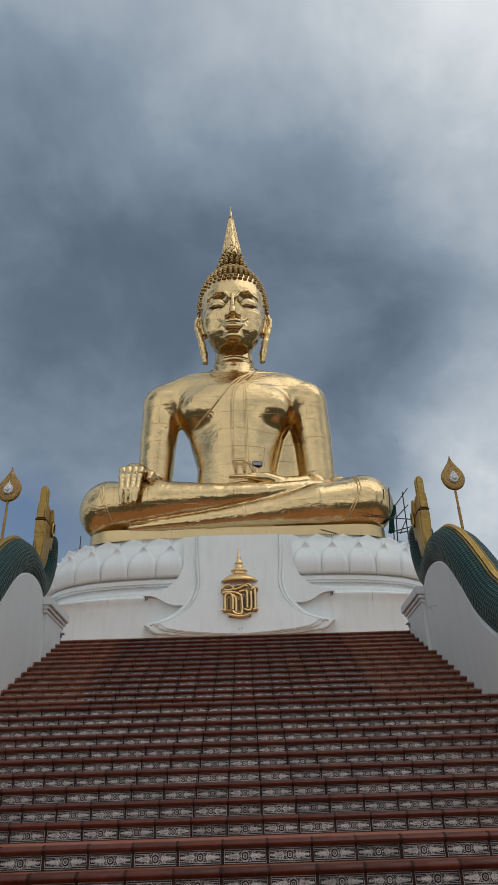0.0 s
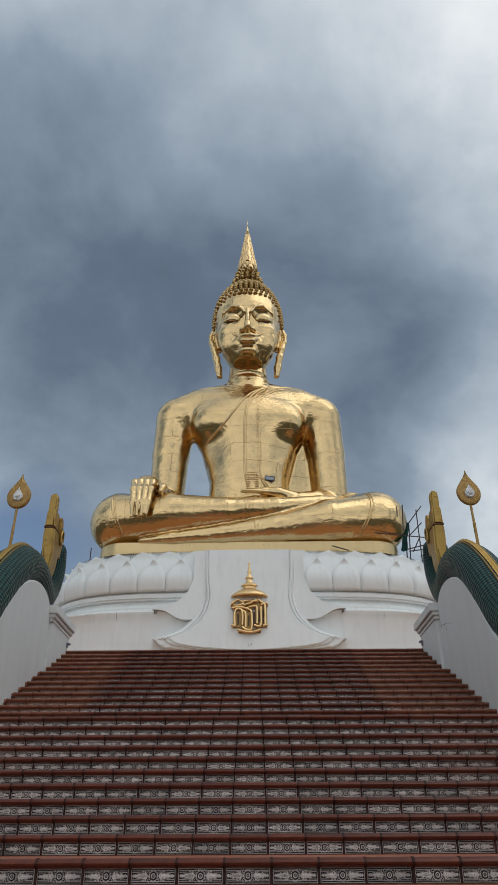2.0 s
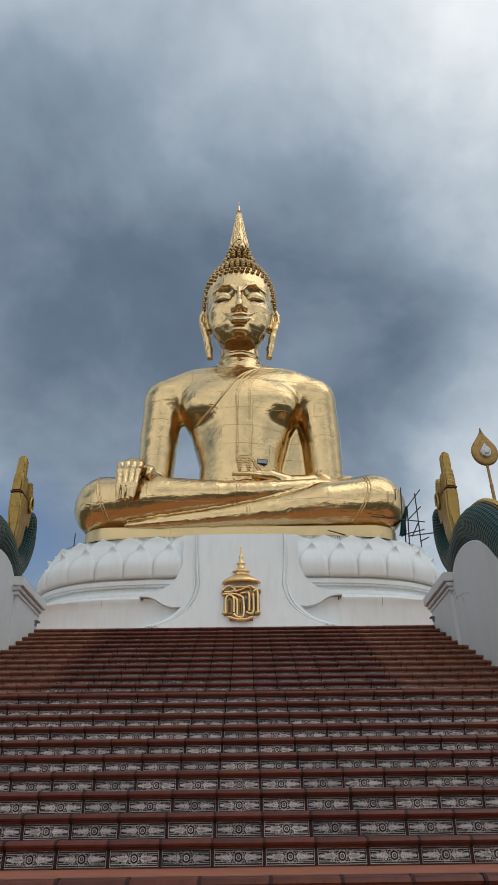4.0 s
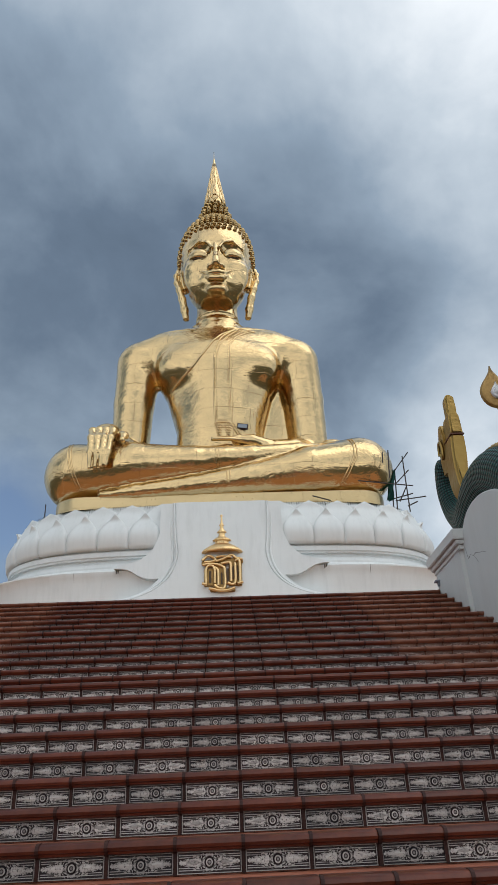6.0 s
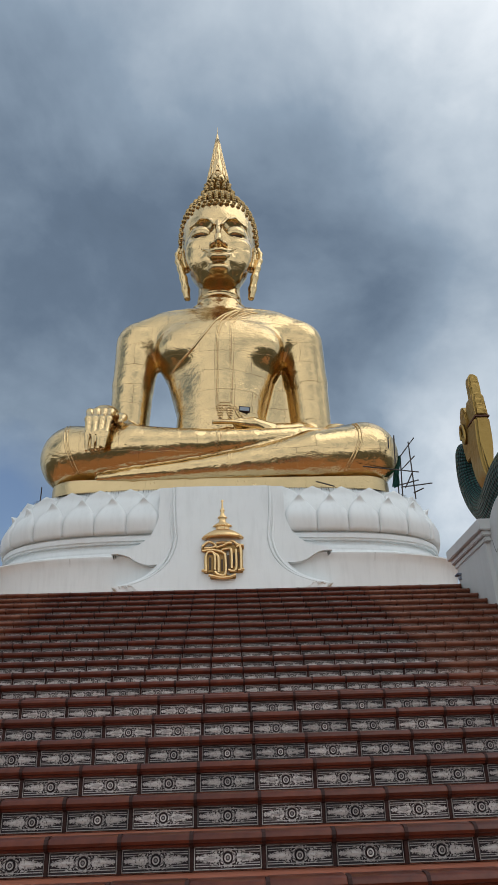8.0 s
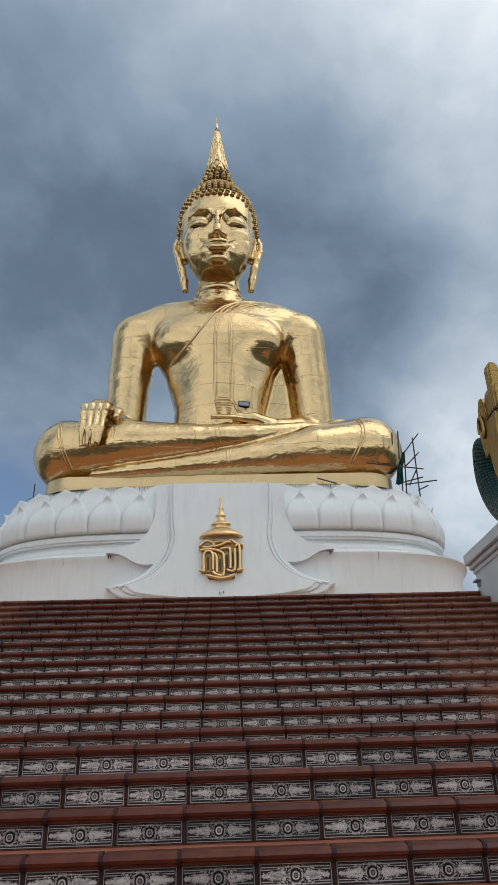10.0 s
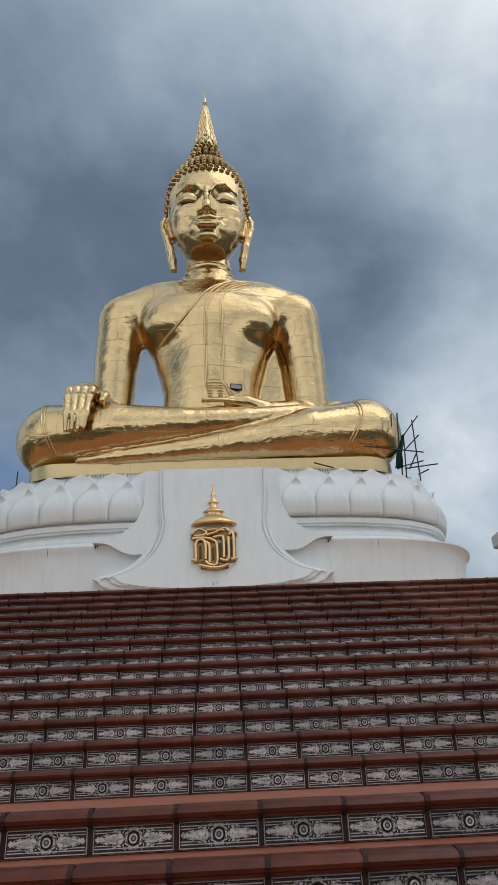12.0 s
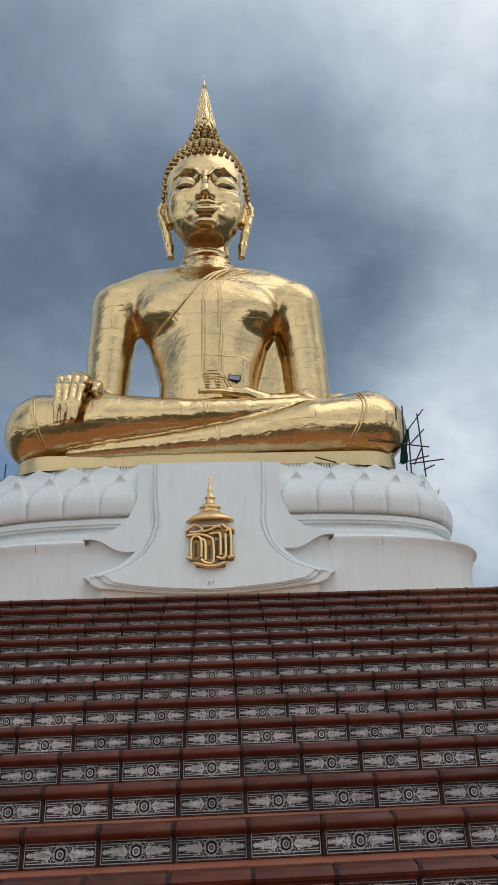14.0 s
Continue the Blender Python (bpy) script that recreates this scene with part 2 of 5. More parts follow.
def scale_material():
    # overlapping green glazed scales, laid out along the body by its UV map
    m, nt, b = material("green_scales", 0.45)
    c = nt.nodes.new("ShaderNodeTexCoord")
    v = c.outputs["UV"]
    vor = N(nt, "ShaderNodeTexVoronoi", Scale=1.0, Randomness=0.12)
    vor.feature = "F1"
    nt.links.new(v, vor.inputs["Vector"])
    n = noise_tex(nt, coords(nt), 2.0, 5)
    col = ramp(nt, vor.outputs["Distance"], [(0.10, (0.014, 0.115, 0.098)), (0.34, (0.006, 0.058, 0.050)), (0.50, (0.0015, 0.007, 0.008))])
    col = mix(nt, ramp(nt, n, [(0.35, (0, 0, 0)), (0.8, (0.7, 0.7, 0.7))]), col, (0.008, 0.032, 0.032))
    set_colour(nt, b, col)
    b.inputs["Specular IOR Level"].default_value = 0.28
    inv = math_node(nt, "SUBTRACT", 1.0, vor.outputs["Distance"])
    bump(nt, b, inv, 1.0, 0.05)
    return m


SCALES = scale_material()


TILE_W = 0.33


def riser_tile_material():
    # cast relief tile: ringed rosette with petals, pale tongues to both sides, ruled edges, on a near-black ground
    m, nt, b = material("relief_tile", 0.42)

    def M(op, x, y=None):
        return math_node(nt, op, x, y)

    def step(x, lo, hi, a=0.0, z=1.0):
        return ramp(nt, x, [(lo, (a, a, a)), (hi, (z, z, z))])

    c = nt.nodes.new("ShaderNodeTexCoord")
    sep = nt.nodes.new("ShaderNodeSeparateXYZ")
    nt.links.new(c.outputs["UV"], sep.inputs[0])
    u = M("ABSOLUTE", M("SUBTRACT", sep.outputs[0], 0.5))       # 0 in the middle, 0.5 at the ends
    av = M("ABSOLUTE", M("SUBTRACT", sep.outputs[1], 0.5))
    w = M("MULTIPLY", av, 0.29)
    info = nt.nodes.new("ShaderNodeObjectInfo")
    geo = nt.nodes.new("ShaderNodeNewGeometry")
    own = M("FRACT", M("ADD", info.outputs["Random"], geo.outputs["Random Per Island"]))
    cmb = nt.nodes.new("ShaderNodeCombineXYZ")
    nt.links.new(sep.outputs[0], cmb.inputs[0])
    nt.links.new(M("MULTIPLY", sep.outputs[1], 0.29), cmb.inputs[1])
    nt.links.new(M("MULTIPLY", own, 40.0), cmb.inputs[2])
    wear = noise_tex(nt, cmb.outputs[0], 22.0, 5.0, 0.65, 0.6)
    fold = nt.nodes.new("ShaderNodeCombineXYZ")
    nt.links.new(u, fold.inputs[0])
    nt.links.new(w, fold.inputs[1])
    leaf = noise_tex(nt, fold.outputs[0], 20.0, 1.5, 0.5, 1.4)
    # rosette: hub, ring, eight petals
    rad = M("SQRT", M("ADD", M("MULTIPLY", u, u), M("MULTIPLY", w, w)))
    ang = M("ARCTAN2", w, u)
    lobe = M("MULTIPLY", M("COSINE", M("MULTIPLY", ang, 8.0)), 0.014)
    ring = ramp(nt, M("MULTIPLY", rad, 10.0), [(0.0, (0.45, 0.45, 0.45)), (0.16, (0.45, 0.45, 0.45)), (0.21, (0.05, 0.05, 0.05)), (0.30, (0.05, 0.05, 0.05)), (0.36, (1, 1, 1)),
                                               (0.50, (1, 1, 1)), (0.56, (0, 0, 0)), (0.68, (0, 0, 0))])
    petal = M("MULTIPLY", step(M("ADD", rad, lobe), 0.106, 0.114, 0.95, 0.0), step(rad, 0.076, 0.082))
    petal = M("MULTIPLY", petal, step(leaf, 0.40, 0.50))
    ros = mix(nt, step(rad, 0.066, 0.070), ring, petal)
    # tongues, ruled lines above and below them, notched ends
    half = ramp(nt, u, [(0.125, (0, 0, 0)), (0.140, (0.21, 0.21, 0.21)), (0.20, (0.19, 0.19, 0.19)), (0.30, (0.13, 0.13, 0.13)), (0.41, (0.08, 0.08, 0.08)), (0.45, (0.15, 0.15, 0.15)), (0.485, (0.02, 0.02, 0.02))])
    tongue = M("MULTIPLY", step(M("SUBTRACT", half, av), 0.0, 0.03), step(M("ADD", leaf, M("MULTIPLY", wear, 0.6)), 0.66, 0.76))
    scroll = M("MULTIPLY", step(noise_tex(nt, fold.outputs[0], 38.0, 1.0, 0.5, 1.0), 0.50, 0.55, 0.0, 0.85), step(M("ADD", M("MULTIPLY", u, 1.1), av), 0.54, 0.58, 1.0, 0.0))
    scroll = M("MULTIPLY", scroll, step(rad, 0.082, 0.088))
    rule = M("MULTIPLY", step(M("SINE", M("MULTIPLY", av, 62.0)), 0.10, 0.50, 0.02, 0.85), step(M("ADD", av, M("MULTIPLY", u, 0.30)), 0.30, 0.33))
    pat = M("MAXIMUM", M("MAXIMUM", tongue, scroll), M("MAXIMUM", rule, ros))
    du = M("MULTIPLY", M("SUBTRACT", 0.5, u), TILE_W)
    dv = M("MULTIPLY", M("SUBTRACT", 0.5, av), 0.09)
    edge = M("MULTIPLY", M("MINIMUM", du, dv), 50.0)
    fr = ramp(nt, edge, [(0.0, (0.62, 0.62, 0.62)), (0.22, (0.80, 0.80, 0.80)), (0.30, (0, 0, 0)), (0.40, (0, 0, 0))])
    pat = mix(nt, step(edge, 0.40, 0.46), fr, pat)
    pat = M("MULTIPLY", pat, step(wear, 0.30, 0.48, 0.40, 1.0))
    light = mix(nt, own, (0.42, 0.405, 0.39), (0.74, 0.715, 0.69))
    ground = mix(nt, own, (0.007, 0.007, 0.010), (0.026, 0.015, 0.014))
    set_colour(nt, b, side_lanes(nt, mix(nt, pat, ground, light), 0.6))
    bump(nt, b, pat, 0.8, 0.006)
    return m


RELIEF_TILE = riser_tile_material()
for m in (GLAZE, DARK_STRIP, RELIEF_TILE):
    for node in m.node_tree.nodes:
        if node.type == "BSDF_PRINCIPLED":
            node.inputs["Specular IOR Level"].default_value = 0.3


# ---- building helpers ----
def link_mesh(name, bm, mat, smooth=True):
    me = bpy.data.meshes.new(name)
    bm.to_mesh(me)
    bm.free()
    if mat:
        me.materials.append(mat)
    if smooth:
        me.polygons.foreach_set("use_smooth", [True] * len(me.polygons))
    return me


def part(name, bm, mat, parent=None, label="", smooth=False):
    me = bm if isinstance(bm, bpy.types.Mesh) else link_mesh(name, bm, mat, smooth)
    ob = new(name, me)
    if parent:
        ob.parent = parent
    if label:
        tagged(ob, label)
    return ob


def empty(name, at=(0, 0, 0)):
    e = new(name)
    e.location = at
    e.empty_display_size = 0.3
    return e


def auto_smooth(ob, deg=40):
    ob.data.polygons.foreach_set("use_smooth", [True] * len(ob.data.polygons))
    bm = bmesh.new()
    bm.from_mesh(ob.data)
    for e in bm.edges:
        if len(e.link_faces) == 2 and e.calc_face_angle(0) > radians(deg):
            e.smooth = False
    bm.to_mesh(ob.data)
    bm.free()
    return ob


def add_box(bm, x0, x1, y0, y1, z0, z1, bevel=0.0):
    vs = [bm.verts.new(p) for p in ((x0, y0, z0), (x1, y0, z0), (x1, y1, z0), (x0, y1, z0), (x0, y0, z1), (x1, y0, z1), (x1, y1, z1), (x0, y1, z1))]
    fs = [bm.faces.new([vs[i] for i in f]) for f in ((3, 2, 1, 0), (4, 5, 6, 7), (0, 1, 5, 4), (1, 2, 6, 5), (2, 3, 7, 6), (3, 0, 4, 7))]
    if bevel:
        es = list({e for f in fs for e in f.edges})
        bmesh.ops.bevel(bm, geom=es, offset=bevel, segments=2, affect="EDGES")
    return bm


def add_tube(bm, pts, radii, sides=12, uv=None, caps=True, flat=None):
    """A tube along pts; radii one number or one per point. uv: (per turn, per metre)."""
    pts = [Vector(p) for p in pts]
    if isinstance(radii, (int, float)):
        radii = [radii] * len(pts)
    rings, side = [], None
    lay = bm.loops.layers.uv.verify() if uv else None
    run = [0.0]
    for a, b in zip(pts, pts[1:]):
        run.append(run[-1] + (b - a).length)
    for i, p in enumerate(pts):
        d = (pts[min(i + 1, len(pts) - 1)] - pts[max(i - 1, 0)]).normalized()
        if side is None:
            side = d.orthogonal().normalized()
        side = (side - d * side.dot(d)).normalized()
        up = d.cross(side)
        ring = []
        for k in range(sides):
            a = 2 * math.pi * k / sides
            ring.append(bm.verts.new(p + (side * math.cos(a) + up * math.sin(a)) * radii[i]))
        rings.append(ring)
    for i in range(len(pts) - 1):
        for k in range(sides):
            k2 = (k + 1) % sides
            f = bm.faces.new((rings[i][k], rings[i][k2], rings[i + 1][k2], rings[i + 1][k]))
            if uv:
                for lp, (kk, ii) in zip(f.loops, ((k, i), (k + 1, i), (k + 1, i + 1), (k, i + 1))):
                    lp[lay].uv = (uv[0] * kk / sides, uv[1] * run[ii])
    if caps:
        bm.faces.new(rings[0][::-1])
        bm.faces.new(rings[-1])
    return bm


def add_lathe(bm, profile, at=(0, 0, 0), sides=24, squash=1.0):
    """profile: (radius, height) from below up."""
    rings = []
    for r, z in profile:
        rings.append([bm.verts.new((at[0] + r * math.cos(2 * math.pi * k / sides), at[1] + squash * r * math.sin(2 * math.pi * k / sides), at[2] + z)) for k in range(sides)])
    for a, b in zip(rings, rings[1:]):
        for k in range(sides):
            bm.faces.new((a[k], a[(k + 1) % sides], b[(k + 1) % sides], b[k]))
    bm.faces.new(rings[0][::-1])
    bm.faces.new(rings[-1])
    return bm


def add_plate(bm, outline, y0, y1, lean=0.0, z_lean=0.0):
    """A plate with an outline in x, z and its faces at y0 (front) and y1; lean: metres back per metre of height above z_lean."""
    n = len(outline)
    f = [bm.verts.new((x, y0 + lean * (z - z_lean), z)) for x, z in outline]
    b = [bm.verts.new((x, y1 + lean * (z - z_lean), z)) for x, z in outline]
    faces = [bm.faces.new(f), bm.faces.new(b[::-1])]
    for i in range(n):
        j = (i + 1) % n
        bm.faces.new((f[j], f[i], b[i], b[j]))
    bmesh.ops.recalc_face_normals(bm, faces=bm.faces)
    return faces[0]


def smooth_line(pts, steps=6):
    """Catmull-Rom through points."""
    pts = [Vector(p) for p in pts]
    out = []
    for i in range(len(pts) - 1):
        p0, p1, p2, p3 = pts[max(i - 1, 0)], pts[i], pts[i + 1], pts[min(i + 2, len(pts) - 1)]
        for s in range(steps):
            t = s / steps
            out.append(0.5 * (2 * p1 + (p2 - p0) * t + (2 * p0 - 5 * p1 + 4 * p2 - p3) * t * t + (3 * p1 - p0 - 3 * p2 + p3) * t**3))
    out.append(pts[-1])
    return out


# ---- ground and plaza ----
RISE, TILE = 0.164, 0.345
GROUND_Z, PLAZA_Z = -20 * RISE, 14 * RISE


def riser_row(k):
    """Face y and top z of step k, counted from the top."""
    if k <= 13:
        return 1.33 + (13 - k) * 0.338, RISE * (14 - k)
    if k <= 23:
        return -(k - 14) * 0.34, -RISE * (k - 14)
    return -4.39 - (k - 24) * 0.34, -1.64 - RISE * (k - 24)


def build_ground():
    bm = bmesh.new()
    xs = [-3000, -300, -60, -20, -8, 8, 20, 60, 300, 3000]
    ys = [-3000, -300, -60, -20, -9, -8, 20, 60, 300, 3000]
    vs = [[bm.verts.new((x, y, GROUND_Z - 0.01 - (0 if abs(x) < 30 and abs(y) < 70 else 0.6))) for x in xs] for y in ys]
    for j in range(len(ys) - 1):
        for i in range(len(xs) - 1):
            bm.faces.new((vs[j][i], vs[j][i + 1], vs[j + 1][i + 1], vs[j + 1][i]))
    tagged(part("ground", bm, GRASS, smooth=True), "green and dry grass ground around the stairs", "ground", kind="structure")
    bm = bmesh.new()
    add_box(bm, -12, 12, -30, -7.4, GROUND_Z - 0.3, GROUND_Z + 0.004)
    tagged(part("pavement", bm, PAVING), "red terracotta paved forecourt below the stairs", "pavement", kind="structure")
    bm = bmesh.new()
    add_box(bm, -30, 30, 6.05, 60, GROUND_Z - 0.3, PLAZA_Z - 0.012)
    tagged(part("terrace", bm, TERRACE), "red terracotta paved terrace around the statue's pedestal", "terrace", kind="structure")


build_ground()

# ---- pedestal ----
PED_Y, PED_A, PED_B = 31.0, 10.75, 7.2      # centre and half sizes of the lotus ring's plan


def plan_point(s, off=0.0):
    """A point of the pedestal's rounded plan at angle s, moved outwards by off, and the way out."""
    n = 0.50
    c, d = math.cos(s), math.sin(s)
    p = Vector((math.copysign(abs(c) ** n, c) * PED_A, math.copysign(abs(d) ** n, d) * PED_B, 0))
    nx, ny = math.copysign(abs(c) ** (2 - n), c) / PED_A, math.copysign(abs(d) ** (2 - n), d) / PED_B
    w = Vector((nx, ny, 0)).normalized()
    if off > 0.5:      # the lower tier steps out further at the ends than along the front
        off *= 0.36 + 0.64 * abs(w.x)
    return Vector((XC, PED_Y, 0)) + p + w * off, w


def plan_curve(count, phase=0.0):
    """Angles evenly spread along the plan's length, starting at the front's middle."""
    fine = [(-math.pi / 2 + 2 * math.pi * i / 4000) for i in range(4001)]
    pts = [plan_point(s)[0] for s in fine]
    run = [0.0]
    for a, b in zip(pts, pts[1:]):
        run.append(run[-1] + (b - a).length)
    return [float(np.interp(((i + phase) % count) / count * run[-1], run, fine)) for i in range(count)], run[-1]


def sweep_profile(profile, count=220):
    """A wall round the plan from (off, z) rows, from below up."""
    bm = bmesh.new()
    angles, _ = plan_curve(count)
    rings = []
    for off, z in profile:
        ring = []
        for s in angles:
            p, _w = plan_point(s, off)
            p.z = z
            ring.append(bm.verts.new(p))
        rings.append(ring)
    for a, b in zip(rings, rings[1:]):
        for k in range(count):
            bm.faces.new((a[k], a[(k + 1) % count], b[(k + 1) % count], b[k]))
    bm.faces.new(rings[-1])
    return bm


pedestal = empty("pedestal", (XC, PED_Y, PLAZA_Z))
tagged(pedestal, "white rendered lotus pedestal with a flared front panel", "pedestal", kind="structure")


def ped_part(name, bm, mat, label="", smooth=False, under=None):
    ob = part(name, bm, mat, None, label, smooth)
    ob.parent = under or pedestal
    ob.matrix_parent_inverse = Matrix.Translation(-Vector(pedestal.location))
    return ob


auto_smooth(ped_part("plinth", sweep_profile([(0.86, PLAZA_Z - 0.012), (0.88, 6.6), (0.93, 7.4), (1.03, 7.95), (1.16, 8.24), (1.30, 8.38), (1.30, 8.44), (0.95, 8.50), (0.35, 8.62)]), WHITE), 28)
auto_smooth(ped_part("neck_moulding", sweep_profile([(0.35, 8.56), (0.35, 8.70), (0.24, 8.73), (0.22, 8.88), (0.06, 8.91), (0.05, 9.10), (0.20, 9.12), (0.21, 9.19), (0.29, 9.22), (0.30, 9.42), (0.14, 9.45), (0.13, 9.53), (0.06, 9.60)]), WHITE), 30)
auto_smooth(ped_part("lotus_drum", sweep_profile([(-0.10, 9.50), (-0.02, 9.7), (0.02, 10.2), (-0.06, 10.8), (-0.24, 11.4), (-0.44, 11.80), (-0.50, 11.94), (-0.58, 12.0), (-1.3, 12.0)]), WHITE), 60)


def petal_mesh(width, height, bulge, spike, lean, full, groove):
    """One lotus petal standing on z = 0, bulging towards -y, with a pointed tip bent outwards."""
    bm = bmesh.new()
    rows, cols = 14, 12
    grid, rear = [], []
    for j in range(rows + 1):
        t = j / rows
        half = 0.5 * width * (1.0 if t < full else max(0.015, 1 - ((t - full) / (1 - full)) ** 1.6))
        line, behind = [], []
        for i in range(cols + 1):
            u = 2 * i / cols - 1
            out = bulge * (1 - groove + 0.7 * groove * (1 - abs(u) ** 6.0) + 0.3 * groove * (1 - u * u)) * (0.35 + 0.65 * math.sin(math.pi * min(1, t * 0.95 + 0.20)))
            back = lean * max(0, t - 0.30) ** 1.5
            tip = spike * max(0, (t - 0.80) / 0.20) ** 1.4
            line.append(bm.verts.new((u * half, -out + back - tip, t * height)))
            behind.append(bm.verts.new((u * half, back - tip + 0.12, t * height)))
        grid.append(line)
        rear.append(behind)
    for j in range(rows):
        for i in range(cols):
            bm.faces.new((grid[j][i], grid[j][i + 1], grid[j + 1][i + 1], grid[j + 1][i]))
        bm.faces.new((rear[j][0], grid[j][0], grid[j + 1][0], rear[j + 1][0]))
        bm.faces.new((grid[j][cols], rear[j][cols], rear[j + 1][cols], grid[j + 1][cols]))
    for i in range(cols):
        bm.faces.new((grid[rows][i], grid[rows][i + 1], rear[rows][i + 1], rear[rows][i]))
        bm.faces.new((grid[0][i + 1], grid[0][i], rear[0][i], rear[0][i + 1]))
    for e in bm.edges:
        if len(e.link_faces) == 2 and e.calc_face_angle(0) > radians(55):
            e.smooth = False
    return link_mesh("petal", bm, WHITE)


def build_petals():
    count = 44
    angles, length = plan_curve(count, 0.5)
    front = petal_mesh(length / count * 1.0, 1.80, 0.40, 0.24, 0.36, 0.42, 0.20)
    rear = petal_mesh(length / count * 1.02, 2.36, 0.30, 0.16, 0.84, 0.80, 0.05)
    for me, shift, off, z in ((front, 0.5, 0.10, 9.56), (rear, 0.0, 0.02, 9.58)):
        ang, _ = plan_curve(count, shift)
        for s in ang:
            p, w = plan_point(s, off)
            if abs(p.x - XC) < 2.3 and p.y < PED_Y:
                continue
            ob = part("petal", me, None)
            ob.matrix_world = Matrix.Translation((p.x, p.y, z)) @ Matrix.Rotation(math.atan2(w.x, -w.y), 4, "Z")
            ob.parent, ob.matrix_parent_inverse = pedestal, Matrix.Translation(-Vector(pedestal.location))
    # black weeping streaks below the rim, in clusters between the petal tips
    rng = random.Random(4)
    bm = bmesh.new()
    ang, _ = plan_curve(count * 12, 0)
    for i, s in enumerate(ang):
        ph = ((i / 12.0) % 1.0)
        if abs(ph - 0.5) > 0.40 or rng.random() < 0.12:
            continue
        drop = 0.06 + 0.24 * (0.40 - abs(ph - 0.5)) / 0.40 * rng.uniform(0.6, 1.3)
        p, w = plan_point(s, 0.0)
        if abs(p.x - XC) < 2.7 and p.y < PED_Y:
            continue
        a, _n = plan_point(s, -0.47)
        b, _n = plan_point(s, -0.47 + drop * 0.5)
        side = Vector((-w.y, w.x, 0)) * rng.uniform(0.018, 0.034)
        up = w * 0.035 + Vector((0, 0, 0.035))
        v = [bm.verts.new(q) for q in (Vector((a.x, a.y, 11.95)) + up - side, Vector((a.x, a.y, 11.95)) + up + side,
                                       Vector((b.x, b.y, 11.95 - drop)) + up + side * 0.3, Vector((b.x, b.y, 11.95 - drop)) + up - side * 0.3)]
        bm.faces.new(v)
    bmesh.ops.solidify(bm, geom=list(bm.faces), thickness=0.03)
    ped_part("weep_streaks", bm, STAIN, "black weather streaks below the rim")
    # short black drips at the joints of the lower tier and the panel
    bm = bmesh.new()
    for x, y, z, long in ((-4.74, 23.10, 8.42, 0.14), (-4.66, 23.10, 8.41, 0.09), (4.74, 23.10, 8.42, 0.10), (4.66, 23.10, 8.42, 0.16), (-0.05, 22.62, 6.62, 0.10), (0.10, 22.62, 6.64, 0.06)):
        add_box(bm, XC + x - 0.012, XC + x + 0.012, y - 0.006, y + 0.2, z - long, z)
    ped_part("drip_marks", bm, STAIN, "short black drip marks")
    for x in (-6.6, 6.7):
        c = math.copysign((abs(x) / PED_A) ** 2, x)
        s = math.atan2(-math.sqrt(1 - c * c), c)
        line = []
        for off, z in ((1.305, 8.42), (1.165, 8.24), (1.075, 8.05)):
            p, _w = plan_point(s, off)
            line.append((p.x, p.y, z))
        bm = bmesh.new()
        add_tube(bm, line, [0.014, 0.010, 0.003], 5)
        ped_part("joint", bm, STAIN, "thin dark joint in the lower tier")


def arc(x0, z0, x1, z1, bend, n=10):
    """Points from (x0, z0) to (x1, z1), bowed by bend to the left of the way."""
    dx, dz = x1 - x0, z1 - z0
    return [(x0 + dx * t - dz * bend * 4 * t * (1 - t), z0 + dz * t + dx * bend * 4 * t * (1 - t)) for t in (i / n for i in range(n))]


def mirrored(half):
    """A closed outline from the right half, top to bottom, mirrored about the axis."""
    return [(XC + x, z) for x, z in half] + [(XC - x, z) for x, z in half[::-1]]


